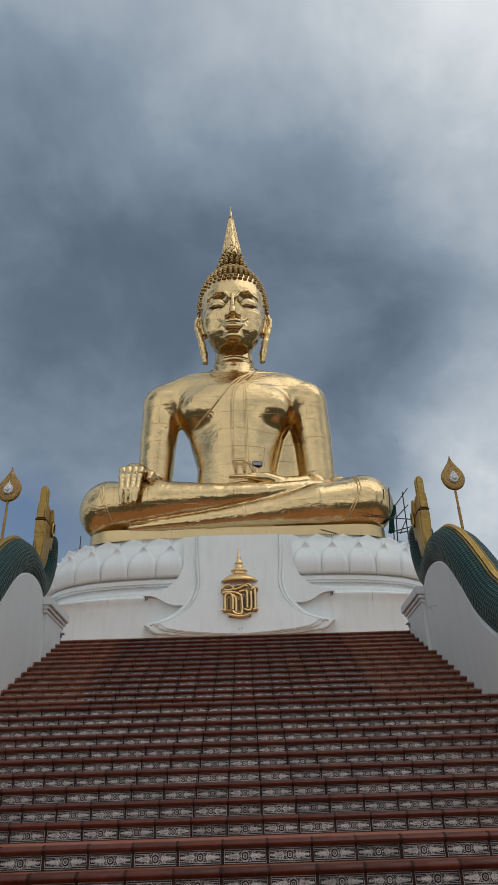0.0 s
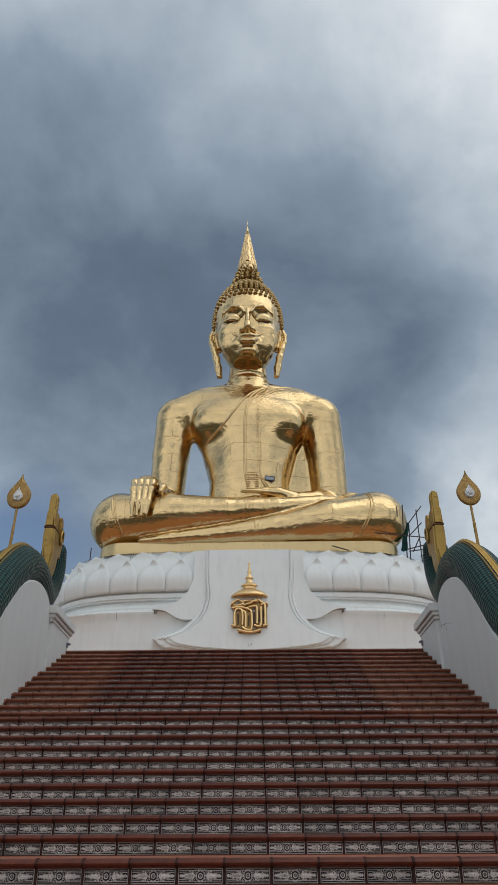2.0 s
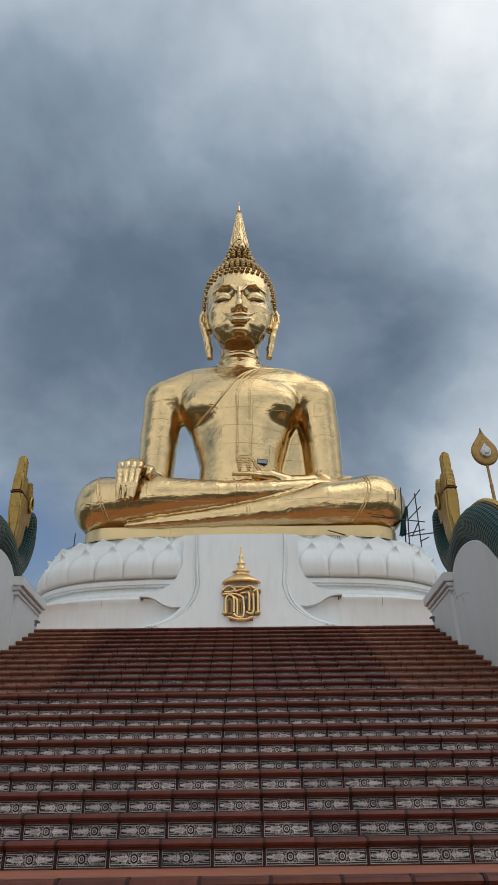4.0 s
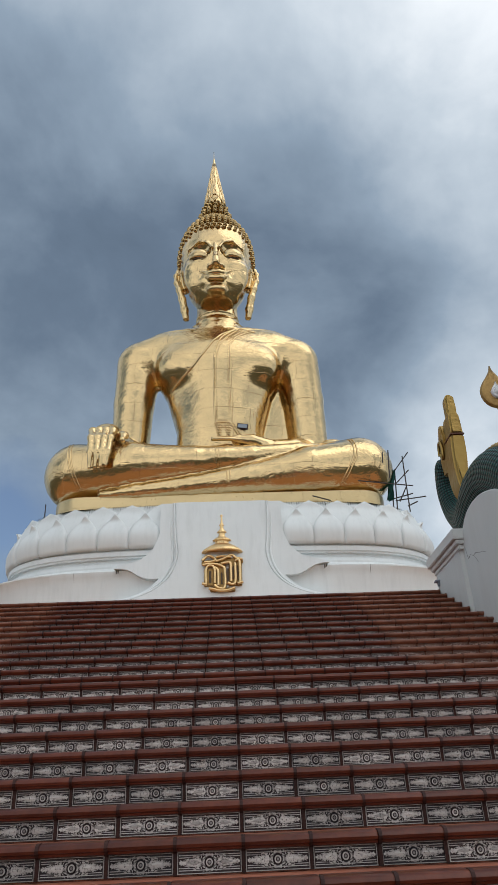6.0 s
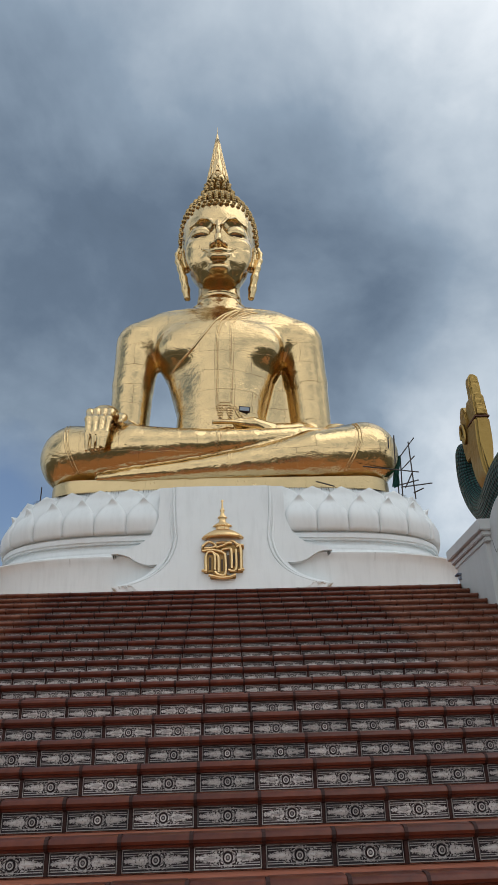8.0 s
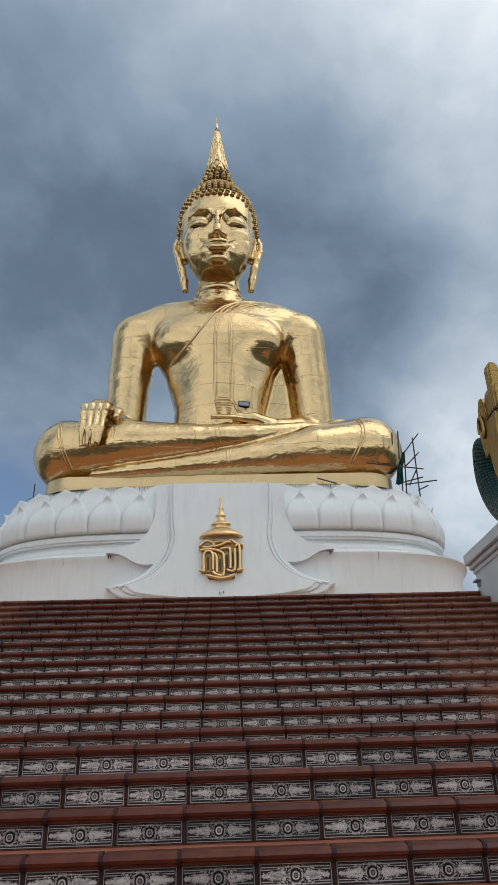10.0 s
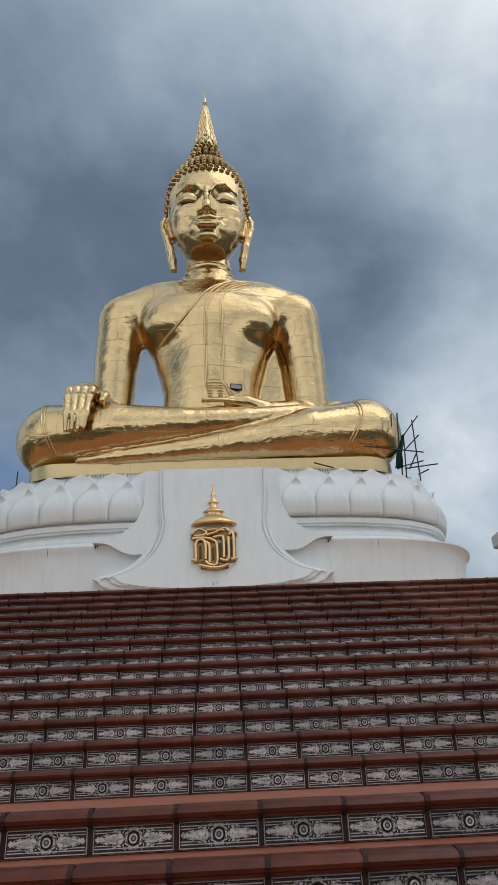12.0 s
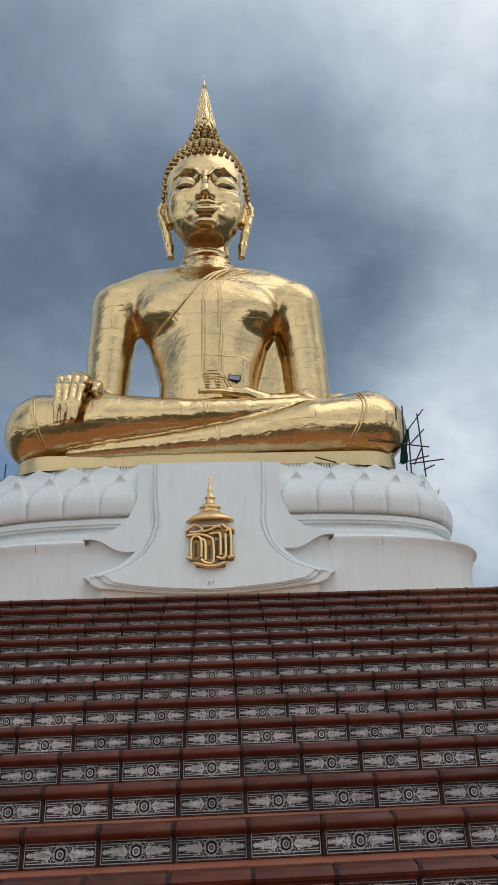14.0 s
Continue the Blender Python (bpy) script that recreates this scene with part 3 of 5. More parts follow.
def build_panel():
    # rear wings
    half = [(2.85, 11.72)] + arc(2.85, 11.65, 2.85, 10.3, 0.0, 3) + arc(2.85, 10.3, 4.55, 8.66, -0.20, 14) + arc(4.55, 8.66, 4.85, 8.48, 0.05, 3) \
        + arc(4.85, 8.48, 3.9, 8.22, -0.10, 8) + arc(3.9, 8.22, 2.7, 8.00, 0.12, 8) + [(2.7, 7.9)]
    bm = bmesh.new()
    add_plate(bm, mirrored(half), 23.10, 25.6, 0.10, 8.0)
    auto_smooth(ped_part("panel_wing", bm, WHITE), 35)
    # front panel, flaring like a boat's keel
    def front(grow):
        return [(2.58 - grow, 11.72), (2.56 - grow, 10.8), (2.50 - grow, 9.9)] + arc(2.42 - grow, 9.2, 3.55 - 1.15 * grow, 7.35, -0.14, 14) \
            + arc(3.55 - 1.15 * grow, 7.35, 4.75 - 1.7 * grow, 6.98, -0.03, 6) + arc(4.75 - 1.7 * grow, 6.98, 4.35 - 1.4 * grow, 6.58 + 0.3 * grow, -0.12, 5) \
            + [(4.05 - 1.2 * grow, 6.53 + 0.3 * grow), (2.6, 6.37 + 0.3 * grow), (1.3, 6.26 + 0.28 * grow), (0.0, 6.22 + 0.28 * grow)]
    for name, grow, y0 in (("front_panel", 0.0, 22.86), ("panel_step", 0.30, 22.74), ("panel_face", 0.46, 22.66)):
        bm = bmesh.new()
        f = add_plate(bm, mirrored(front(grow)), y0, 24.8, 0.125, 6.3)
        bmesh.ops.bevel(bm, geom=[e for e in f.edges], offset=0.035, segments=2, affect="EDGES")
        auto_smooth(ped_part(name, bm, WHITE), 35)
    # paired raised beads along the panel's flared edge
    for grow, r in ((0.20, 0.055), (0.38, 0.055)):
        for sd in (-1, 1):
            line = [(x, z) for x, z in front(grow)[:-7] if z < 11.7]
            y0 = 22.86 if grow < 0.30 else 22.74
            bm = bmesh.new()
            add_tube(bm, smooth_line([(XC + sd * x, y0 + 0.125 * (z - 6.3), z) for x, z in [(2.58 - grow, 11.70)] + line], 2), r, 8)
            auto_smooth(ped_part("panel_bead", bm, WHITE), 60)
    bm = bmesh.new()
    add_plate(bm, [(XC - 4.1, 6.9), (XC + 4.1, 6.9), (XC + 3.9, PLAZA_Z), (XC - 3.9, PLAZA_Z)], 23.05, 24.9)
    ped_part("panel_foot", bm, CREAM, "cream rendered foot of the panel")


build_petals()
build_panel()


# ---- emblem ----
def build_emblem():
    em = empty("royal_emblem", (XC + 0.02, 22.95, 7.5))
    tagged(em, "gilded relief emblem with a tiered crown on the white panel", "emblem")
    LEAN = 0.125

    def place(ob):
        ob.matrix_world = Matrix.Translation((XC + 0.02, 22.80, 7.5)) @ Matrix.Rotation(-math.atan(LEAN), 4, "X")
        ob.parent, ob.matrix_parent_inverse = em, Matrix.Translation(-Vector(em.location))
        return ob

    bm = bmesh.new()
    add_lathe(bm, [(0.62, 1.60), (0.80, 1.50), (0.90, 1.53), (0.91, 1.60), (0.84, 1.68), (0.62, 1.84), (0.42, 1.94), (0.30, 1.98), (0.29, 2.10), (0.40, 2.13), (0.41, 2.18), (0.34, 2.24),
                   (0.20, 2.32), (0.14, 2.42), (0.14, 2.52), (0.21, 2.56), (0.21, 2.61), (0.13, 2.68), (0.08, 2.78), (0.08, 2.90), (0.12, 2.94), (0.08, 3.00), (0.05, 3.08), (0.035, 3.36), (0.06, 3.42), (0.055, 3.47), (0.01, 3.52)],
              sides=28, squash=0.45)
    auto_smooth(place(part("crown", bm, GOLD_EMBLEM)), 45)
    for count, r, z, size in ((34, 0.90, 1.565, 0.032), (18, 0.41, 2.155, 0.022), (12, 0.21, 2.585, 0.016)):
        bm = bmesh.new()
        for k in range(count):
            a = math.pi * (k + 0.5) / count
            x, y = r * math.cos(a), -0.45 * r * math.sin(a)
            add_lathe(bm, [(0.001, -size), (0.8 * size, -0.6 * size), (size, 0), (0.8 * size, 0.6 * size), (0.001, size)], (x, y, z), 6)
        tagged(auto_smooth(place(part("bead_rim", bm, GOLD_EMBLEM)), 60), kind="stuff")
    # dark gold disc, paints the shade inside the canopy
    bm = bmesh.new()
    add_lathe(bm, [(0.001, 1.66), (0.64, 1.61)], sides=28, squash=0.45)
    place(part("canopy_shade", bm, GOLD_SHADE, label="dark disc painting the shade under the canopy"))
    bm = bmesh.new()
    for k in range(-3, 4):
        add_tube(bm, [(0.09 * k, -0.14 + 0.012 * k * k, 1.96), (0.11 * k * 0.9, -0.145 + 0.012 * k * k, 2.10)], 0.022, 6)
    auto_smooth(place(part("crown_fluting", bm, GOLD_EMBLEM)), 60)

    strokes = [
        [(-0.92, 1.46), (-0.62, 1.70), (-0.30, 1.50), (-0.55, 1.38), (-0.82, 1.38)],
        [(-0.30, 1.40), (0.05, 1.52), (0.42, 1.72), (0.62, 1.56), (0.92, 1.48)],
        [(-0.30, 1.62), (0.0, 1.66), (0.42, 1.60)],
        [(-0.74, 0.28), (-0.74, 1.02), (-0.55, 1.20), (-0.36, 1.02), (-0.36, 0.30)],
        [(-0.20, 0.16), (-0.20, 0.92), (-0.36, 1.10)],
        [(-0.36, 0.22), (-0.18, 0.06), (0.10, 0.10), (0.10, 0.95), (0.02, 1.12), (-0.18, 1.22)],
        [(-0.05, 1.28), (0.28, 1.34), (0.38, 1.18), (0.38, 0.36)],
        [(0.22, 0.30), (0.46, 0.22), (0.58, 0.42), (0.58, 1.30)],
        [(0.78, 0.30), (0.78, 1.42), (0.60, 1.40)],
        [(-0.92, 0.30), (-0.70, 0.24)],
        [(0.66, 0.26), (0.92, 0.32)],
        [(-0.62, 0.06), (-0.35, -0.02), (-0.1, -0.08), (0.25, -0.06), (0.55, 0.06)],
        [(-0.90, 1.24), (-0.45, 1.28), (-0.05, 1.20)],
    ]
    for st in strokes:
        bm = bmesh.new()
        pts = smooth_line([(x * 0.98, -0.16, z * 0.94 - 0.27) for x, z in st], 5)
        add_tube(bm, pts, 0.066, 8)
        auto_smooth(place(part("monogram_stroke", bm, GOLD_EMBLEM)), 60)
    for x0, x1, z0, z1 in ((-0.82, -0.28, 0.20, 1.1), (-0.42, 0.16, 0.0, 1.25), (0.28, 0.86, 0.20, 1.42), (-0.55, 0.55, -0.08, 0.10), (-0.93, -0.30, 1.28, 1.52), (-0.30, 0.92, 1.34, 1.60)):
        bm = bmesh.new()
        add_box(bm, x0, x1, -0.10, 0.12, z0 * 0.94 - 0.27, z1 * 0.94 - 0.27, 0.03)
        place(part("monogram_backing", bm, GOLD_DULL, label="darker gilded backing of the strokes"))
    # raised dark bars, shade of the gaps between strokes put into colour
    for x0, x1, z0, z1 in ((-0.60, -0.50, 0.34, 0.95), (-0.08, 0.0, 0.26, 0.85), (0.44, 0.51, 0.5, 1.15), (0.65, 0.71, 0.45, 1.2), (0.18, 0.28, 0.34, 1.05)):
        bm = bmesh.new()
        add_box(bm, x0, x1, -0.125, -0.09, z0 * 0.94 - 0.27, z1 * 0.94 - 0.27, 0.01)
        place(part("monogram_gap_shade", bm, GOLD_SHADE, label="dark bar painting the shade between the strokes"))


build_emblem()


# ---- statue: rounded forms blended into one skin ----
def loft(z, zs, vals):
    return np.interp(z, zs, vals)


class Clay:
    """A block of distances to the nearest skin, into which forms are blended."""

    def __init__(self, lo, hi, step):
        self.lo, self.step = np.array(lo, np.float32), step
        self.n = np.ceil((np.array(hi) - lo) / step).astype(int)
        self.f = np.full(self.n, 1.5, np.float32)

    def window(self, lo, hi):
        a = np.clip(((np.array(lo) - self.lo) / self.step).astype(int), 0, self.n)
        b = np.clip(np.ceil((np.array(hi) - self.lo) / self.step).astype(int) + 1, 0, self.n)
        s = tuple(slice(i, j) for i, j in zip(a, b))
        g = [(self.lo[k] + self.step * np.arange(a[k], b[k])).astype(np.float32) for k in range(3)]
        return s, g[0][:, None, None], g[1][None, :, None], g[2][None, None, :]

    def blend(self, s, d, k, cut=False):
        d = np.minimum(d, 1.5).astype(np.float32)
        old = self.f[s]
        if cut:
            h = np.clip(0.5 - 0.5 * (old + d) / k, 0, 1)
            self.f[s] = old * (1 - h) - d * h + k * h * (1 - h)
        else:
            h = np.clip(0.5 + 0.5 * (old - d) / k, 0, 1)
            self.f[s] = old * (1 - h) + d * h - k * h * (1 - h)

    def ball(self, c, r, k=0.3, cut=False, turn=0.0, pitch=0.0):
        """An ellipsoid at c with half sizes r, turned about z and pitched about x (degrees)."""
        m = max(r) + 1.2
        s, x, y, z = self.window(np.array(c) - m, np.array(c) + m)
        x, y, z = x - c[0], y - c[1], z - c[2]
        if turn:
            a = radians(turn)
            x, y = math.cos(a) * x + math.sin(a) * y, -math.sin(a) * x + math.cos(a) * y
        if pitch:
            a = radians(pitch)
            y, z = math.cos(a) * y + math.sin(a) * z, -math.sin(a) * y + math.cos(a) * z
        q = np.sqrt((x / r[0]) ** 2 + (y / r[1]) ** 2 + (z / r[2]) ** 2)
        g = np.sqrt((x / r[0] ** 2) ** 2 + (y / r[1] ** 2) ** 2 + (z / r[2] ** 2) ** 2) + 1e-6
        self.blend(s, q * (q - 1) / g, k, cut)

    def limb(self, pts, radii, k=0.3, cut=False, squash=1.0):
        """A round limb through pts; squash: its depth in y against its width."""
        pts = np.array(pts, float)
        m = max(radii) + 1.2
        s, x, y, z = self.window(pts.min(0) - m, pts.max(0) + m)
        best = None
        for a, b, ra, rb in zip(pts, pts[1:], radii, radii[1:]):
            ab = b - a
            t = np.clip(((x - a[0]) * ab[0] + (y - a[1]) * ab[1] + (z - a[2]) * ab[2]) / (ab @ ab), 0, 1)
            d = np.sqrt((x - a[0] - t * ab[0]) ** 2 + ((y - a[1] - t * ab[1]) / squash) ** 2 + (z - a[2] - t * ab[2]) ** 2) - (ra + (rb - ra) * t)
            if best is None:
                best = d
            else:
                h = np.clip(0.5 + 0.5 * (best - d) / 0.15, 0, 1)
                best = best * (1 - h) + d * h - 0.15 * h * (1 - h)
        self.blend(s, best, k, cut)

    def column(self, zs, a, b, yc, k=0.3, power=2.0):
        """An upright form with half widths a, half depths b and centres yc at the heights zs."""
        m = max(a) + 1.2
        s, x, y, z = self.window((-m, min(yc) - max(b) - 1.2, zs[0] - 0.6), (m, max(yc) + max(b) + 1.2, zs[-1] + 0.6))
        A, B, C = loft(z, zs, a), loft(z, zs, b), loft(z, zs, yc)
        q = (np.abs(x / A) ** power + np.abs((y - C) / B) ** power) ** (1 / power)
        d = (q - 1) * np.minimum(A, B)
        d = np.maximum(d, np.maximum(zs[0] - z, z - zs[-1]))
        self.blend(s, d, k)

    def slab(self, lo, hi, round_=0.2, k=0.2):
        c, r = (np.array(lo) + hi) / 2, (np.array(hi) - np.array(lo)) / 2 - round_
        s, x, y, z = self.window(np.array(lo) - 1, np.array(hi) + 1)
        qx, qy, qz = np.abs(x - c[0]) - r[0], np.abs(y - c[1]) - r[1], np.abs(z - c[2]) - r[2]
        d = np.sqrt(np.maximum(qx, 0) ** 2 + np.maximum(qy, 0) ** 2 + np.maximum(qz, 0) ** 2) + np.minimum(np.maximum(qx, np.maximum(qy, qz)), 0) - round_
        self.blend(s, d, k)

    def skin(self):
        """Vertices and quads of the surface."""
        f, n = self.f, self.n
        inside = f < 0
        tot = np.zeros(n - 1, np.float32)
        acc = np.zeros((*(n - 1), 3), np.float32)
        corner = {}
        for i in (0, 1):
            for j in (0, 1):
                for k in (0, 1):
                    corner[i, j, k] = (slice(i, n[0] - 1 + i), slice(j, n[1] - 1 + j), slice(k, n[2] - 1 + k))
        for a in corner:
            for ax in range(3):
                if a[ax]:
                    continue
                b = list(a)
                b[ax] = 1
                b = tuple(b)
                cross = inside[corner[a]] != inside[corner[b]]
                fa, fb = f[corner[a]][cross], f[corner[b]][cross]
                t = fa / (fa - fb)
                p = np.tile(np.array(a, np.float32), (len(t), 1))
                p[:, ax] += t
                acc[cross] += p
                tot[cross] += 1
        cells = tot > 0
        ids = np.full(cells.shape, -1, np.int64)
        ids[cells] = np.arange(cells.sum())
        where = np.argwhere(cells).astype(np.float32)
        verts = self.lo + self.step * (where + acc[cells] / tot[cells][:, None])
        quads = []
        for ax in range(3):
            u, v = (ax + 1) % 3, (ax + 2) % 3
            a, b = [slice(None)] * 3, [slice(None)] * 3
            a[ax], b[ax] = slice(0, n[ax] - 1), slice(1, n[ax])
            for way in (0, 1):
                hit = np.argwhere((inside[tuple(a)] & ~inside[tuple(b)]) if way else (~inside[tuple(a)] & inside[tuple(b)]))
                ok = (hit[:, u] > 0) & (hit[:, v] > 0) & (hit[:, u] < n[u] - 1) & (hit[:, v] < n[v] - 1)
                hit = hit[ok]
                c = []
                for du, dv in ((-1, -1), (0, -1), (0, 0), (-1, 0)):
                    p = hit.copy()
                    p[:, u] += du
                    p[:, v] += dv
                    c.append(ids[p[:, 0], p[:, 1], p[:, 2]])
                q = np.stack(c, 1)
                quads.append(q if way else q[:, ::-1])
        return verts, np.concatenate(quads)


def sculpt_body():
    c = Clay((-9.8, -5.2, -0.8), (9.8, 4.2, 15.2), 0.085)
    # seat and thighs
    c.ball((0, 0.6, 1.4), (5.4, 2.9, 1.9), 0.5)
    for sd in (-1, 1):
        c.limb([(sd * 2.6, 0.6, 1.4), (sd * 5.4, -1.2, 1.5), (sd * 7.36, -2.0, 1.52)], [1.85, 1.80, 1.80], 0.6)
    # lower shin: from the knee at +x, tapering away along the base
    c.limb([(7.36, -2.15, 1.40), (4.6, -2.75, 1.12), (1.6, -3.10, 0.62), (-1.4, -3.25, 0.30), (-4.2, -3.35, 0.06), (-5.9, -3.35, -0.08)],
           [1.74, 1.40, 0.88, 0.60, 0.40, 0.25], 0.10)
    # upper shin: from the knee at -x over to the other thigh, with the foot turned up
    c.limb([(-7.32, -2.15, 1.45), (-4.4, -2.80, 1.58), (-1.4, -3.05, 1.68), (1.6, -2.85, 2.05), (4.2, -2.25, 2.62), (5.7, -1.75, 2.95)],
           [1.78, 1.38, 0.94, 0.66, 0.50, 0.38], 0.10)
    c.ball((6.15, -1.85, 3.20), (0.66, 0.46, 0.30), 0.10)
    # trunk
    c.column([1.5, 3.0, 5.2, 7.6, 9.2, 10.6, 11.6, 12.2], [3.0, 2.66, 2.48, 3.1, 3.95, 4.3, 3.8, 2.7], [1.9, 1.75, 1.62, 1.85, 2.0, 1.85, 1.5, 1.2],
             [0.5, 0.5, 0.5, 0.4, 0.35, 0.4, 0.5, 0.5], 0.4, 2.3)
    for sd in (-1, 1):
        c.ball((sd * 2.15, -0.88, 9.25), (1.30, 0.80, 1.15), 0.6)
        c.limb([(0, 0.55, 11.30), (sd * 3.4, 0.55, 10.85), (sd * 4.72, 0.55, 10.25)], [1.22, 1.24, 1.36], 0.6)
        c.limb([(0, 0.6, 13.1), (sd * 1.7, 0.6, 12.25), (sd * 3.4, 0.6, 11.6), (sd * 4.55, 0.6, 10.8)], [0.86, 0.80, 0.92, 1.05], 0.7)
    c.ball((0, -0.35, 5.6), (1.95, 1.22, 2.5), 0.9)
    c.ball((0.2, -0.55, 8.8), (1.7, 1.15, 2.6), 0.9)
    # arm at -x: hand hanging over the knee
    c.limb([(-4.85, 0.55, 10.25), (-5.14, 0.75, 7.6), (-5.27, 0.85, 4.3)], [1.40, 1.20, 1.10], 0.22)
    c.limb([(-5.30, 0.75, 4.0), (-5.5, -0.9, 3.75), (-5.85, -2.7, 3.42)], [0.92, 0.82, 0.60], 0.22)
    c.ball((-5.88, -3.00, 3.42), (0.80, 0.88, 0.66), 0.20)
    # arm at +x, and the hand in the lap
    c.limb([(4.85, 0.55, 10.25), (5.14, 0.75, 7.6), (5.25, 0.85, 4.3)], [1.40, 1.21, 1.12], 0.22)
    c.limb([(5.1, 0.6, 3.85), (4.1, -0.9, 3.4), (2.5, -2.0, 3.02)], [0.86, 0.68, 0.48], 0.22)
    c.limb([(2.6, -2.05, 3.10), (1.7, -2.45, 3.22), (0.9, -2.62, 3.26)], [0.44, 0.40, 0.28], 0.12)
    c.limb([(1.2, -2.2, 2.95), (0.4, -2.5, 2.86), (-0.6, -2.5, 2.85)], [0.24, 0.2, 0.14], 0.06)
    # robe that closes the gap between the arm at +x and the trunk
    c.slab((1.8, 0.7, 2.0), (5.4, 1.5, 9.6), 0.3, 0.2)
    # folded robe in front of the trunk
    c.limb([(-2.5, -1.6, 2.55), (-0.9, -2.2, 2.5), (0.9, -2.3, 2.5)], [0.35, 0.32, 0.3], 0.15)
    # neck
    c.column([11.6, 12.4, 13.2, 14.2, 15.2], [2.1, 1.62, 1.42, 1.32, 1.32], [1.5, 1.38, 1.28, 1.2, 1.2], [0.5, 0.45, 0.4, 0.35, 0.3], 0.25)
    # folds round the neck
    for z, w in ((13.28, 1.46), (12.84, 1.60)):
        c.limb([((w + 0.08) * math.sin(a), 0.42 - (0.91 * w + 0.08) * math.cos(a), z - 0.05 * math.cos(a)) for a in [radians(12 * k) for k in range(-9, 10)]], [0.16] * 19, 0.10, cut=True)
    # fingers over the shin
    for i, (x, foot) in enumerate(((-6.50, -6.36), (-6.15, -6.08), (-5.80, -5.82), (-5.42, -5.57))):
        arch = 0.05 * abs(i - 1.5)
        c.limb([(0.6 * x - 2.35, -3.10, 3.66 - arch), (x, -3.82, 3.42 - arch), (0.7 * x + 0.3 * foot, -4.26, 2.70), (0.35 * x + 0.65 * foot, -4.50, 1.80), (foot, -4.58, 0.86 + 0.04 * i)],
               [0.20, 0.185, 0.168, 0.14, 0.10], 0.012)
    c.limb([(-5.30, -3.1, 3.40), (-4.92, -3.55, 3.12), (-4.96, -3.92, 2.72)], [0.30, 0.25, 0.17], 0.07)
    # creases where the arms meet the trunk
    for sd in (-1, 1):
        c.limb([(sd * 3.75, -1.75, 10.7), (sd * 3.55, -1.55, 9.4), (sd * 3.45, -1.3, 8.0)], [0.05, 0.16, 0.22], 0.22, cut=True)
    return c.skin()


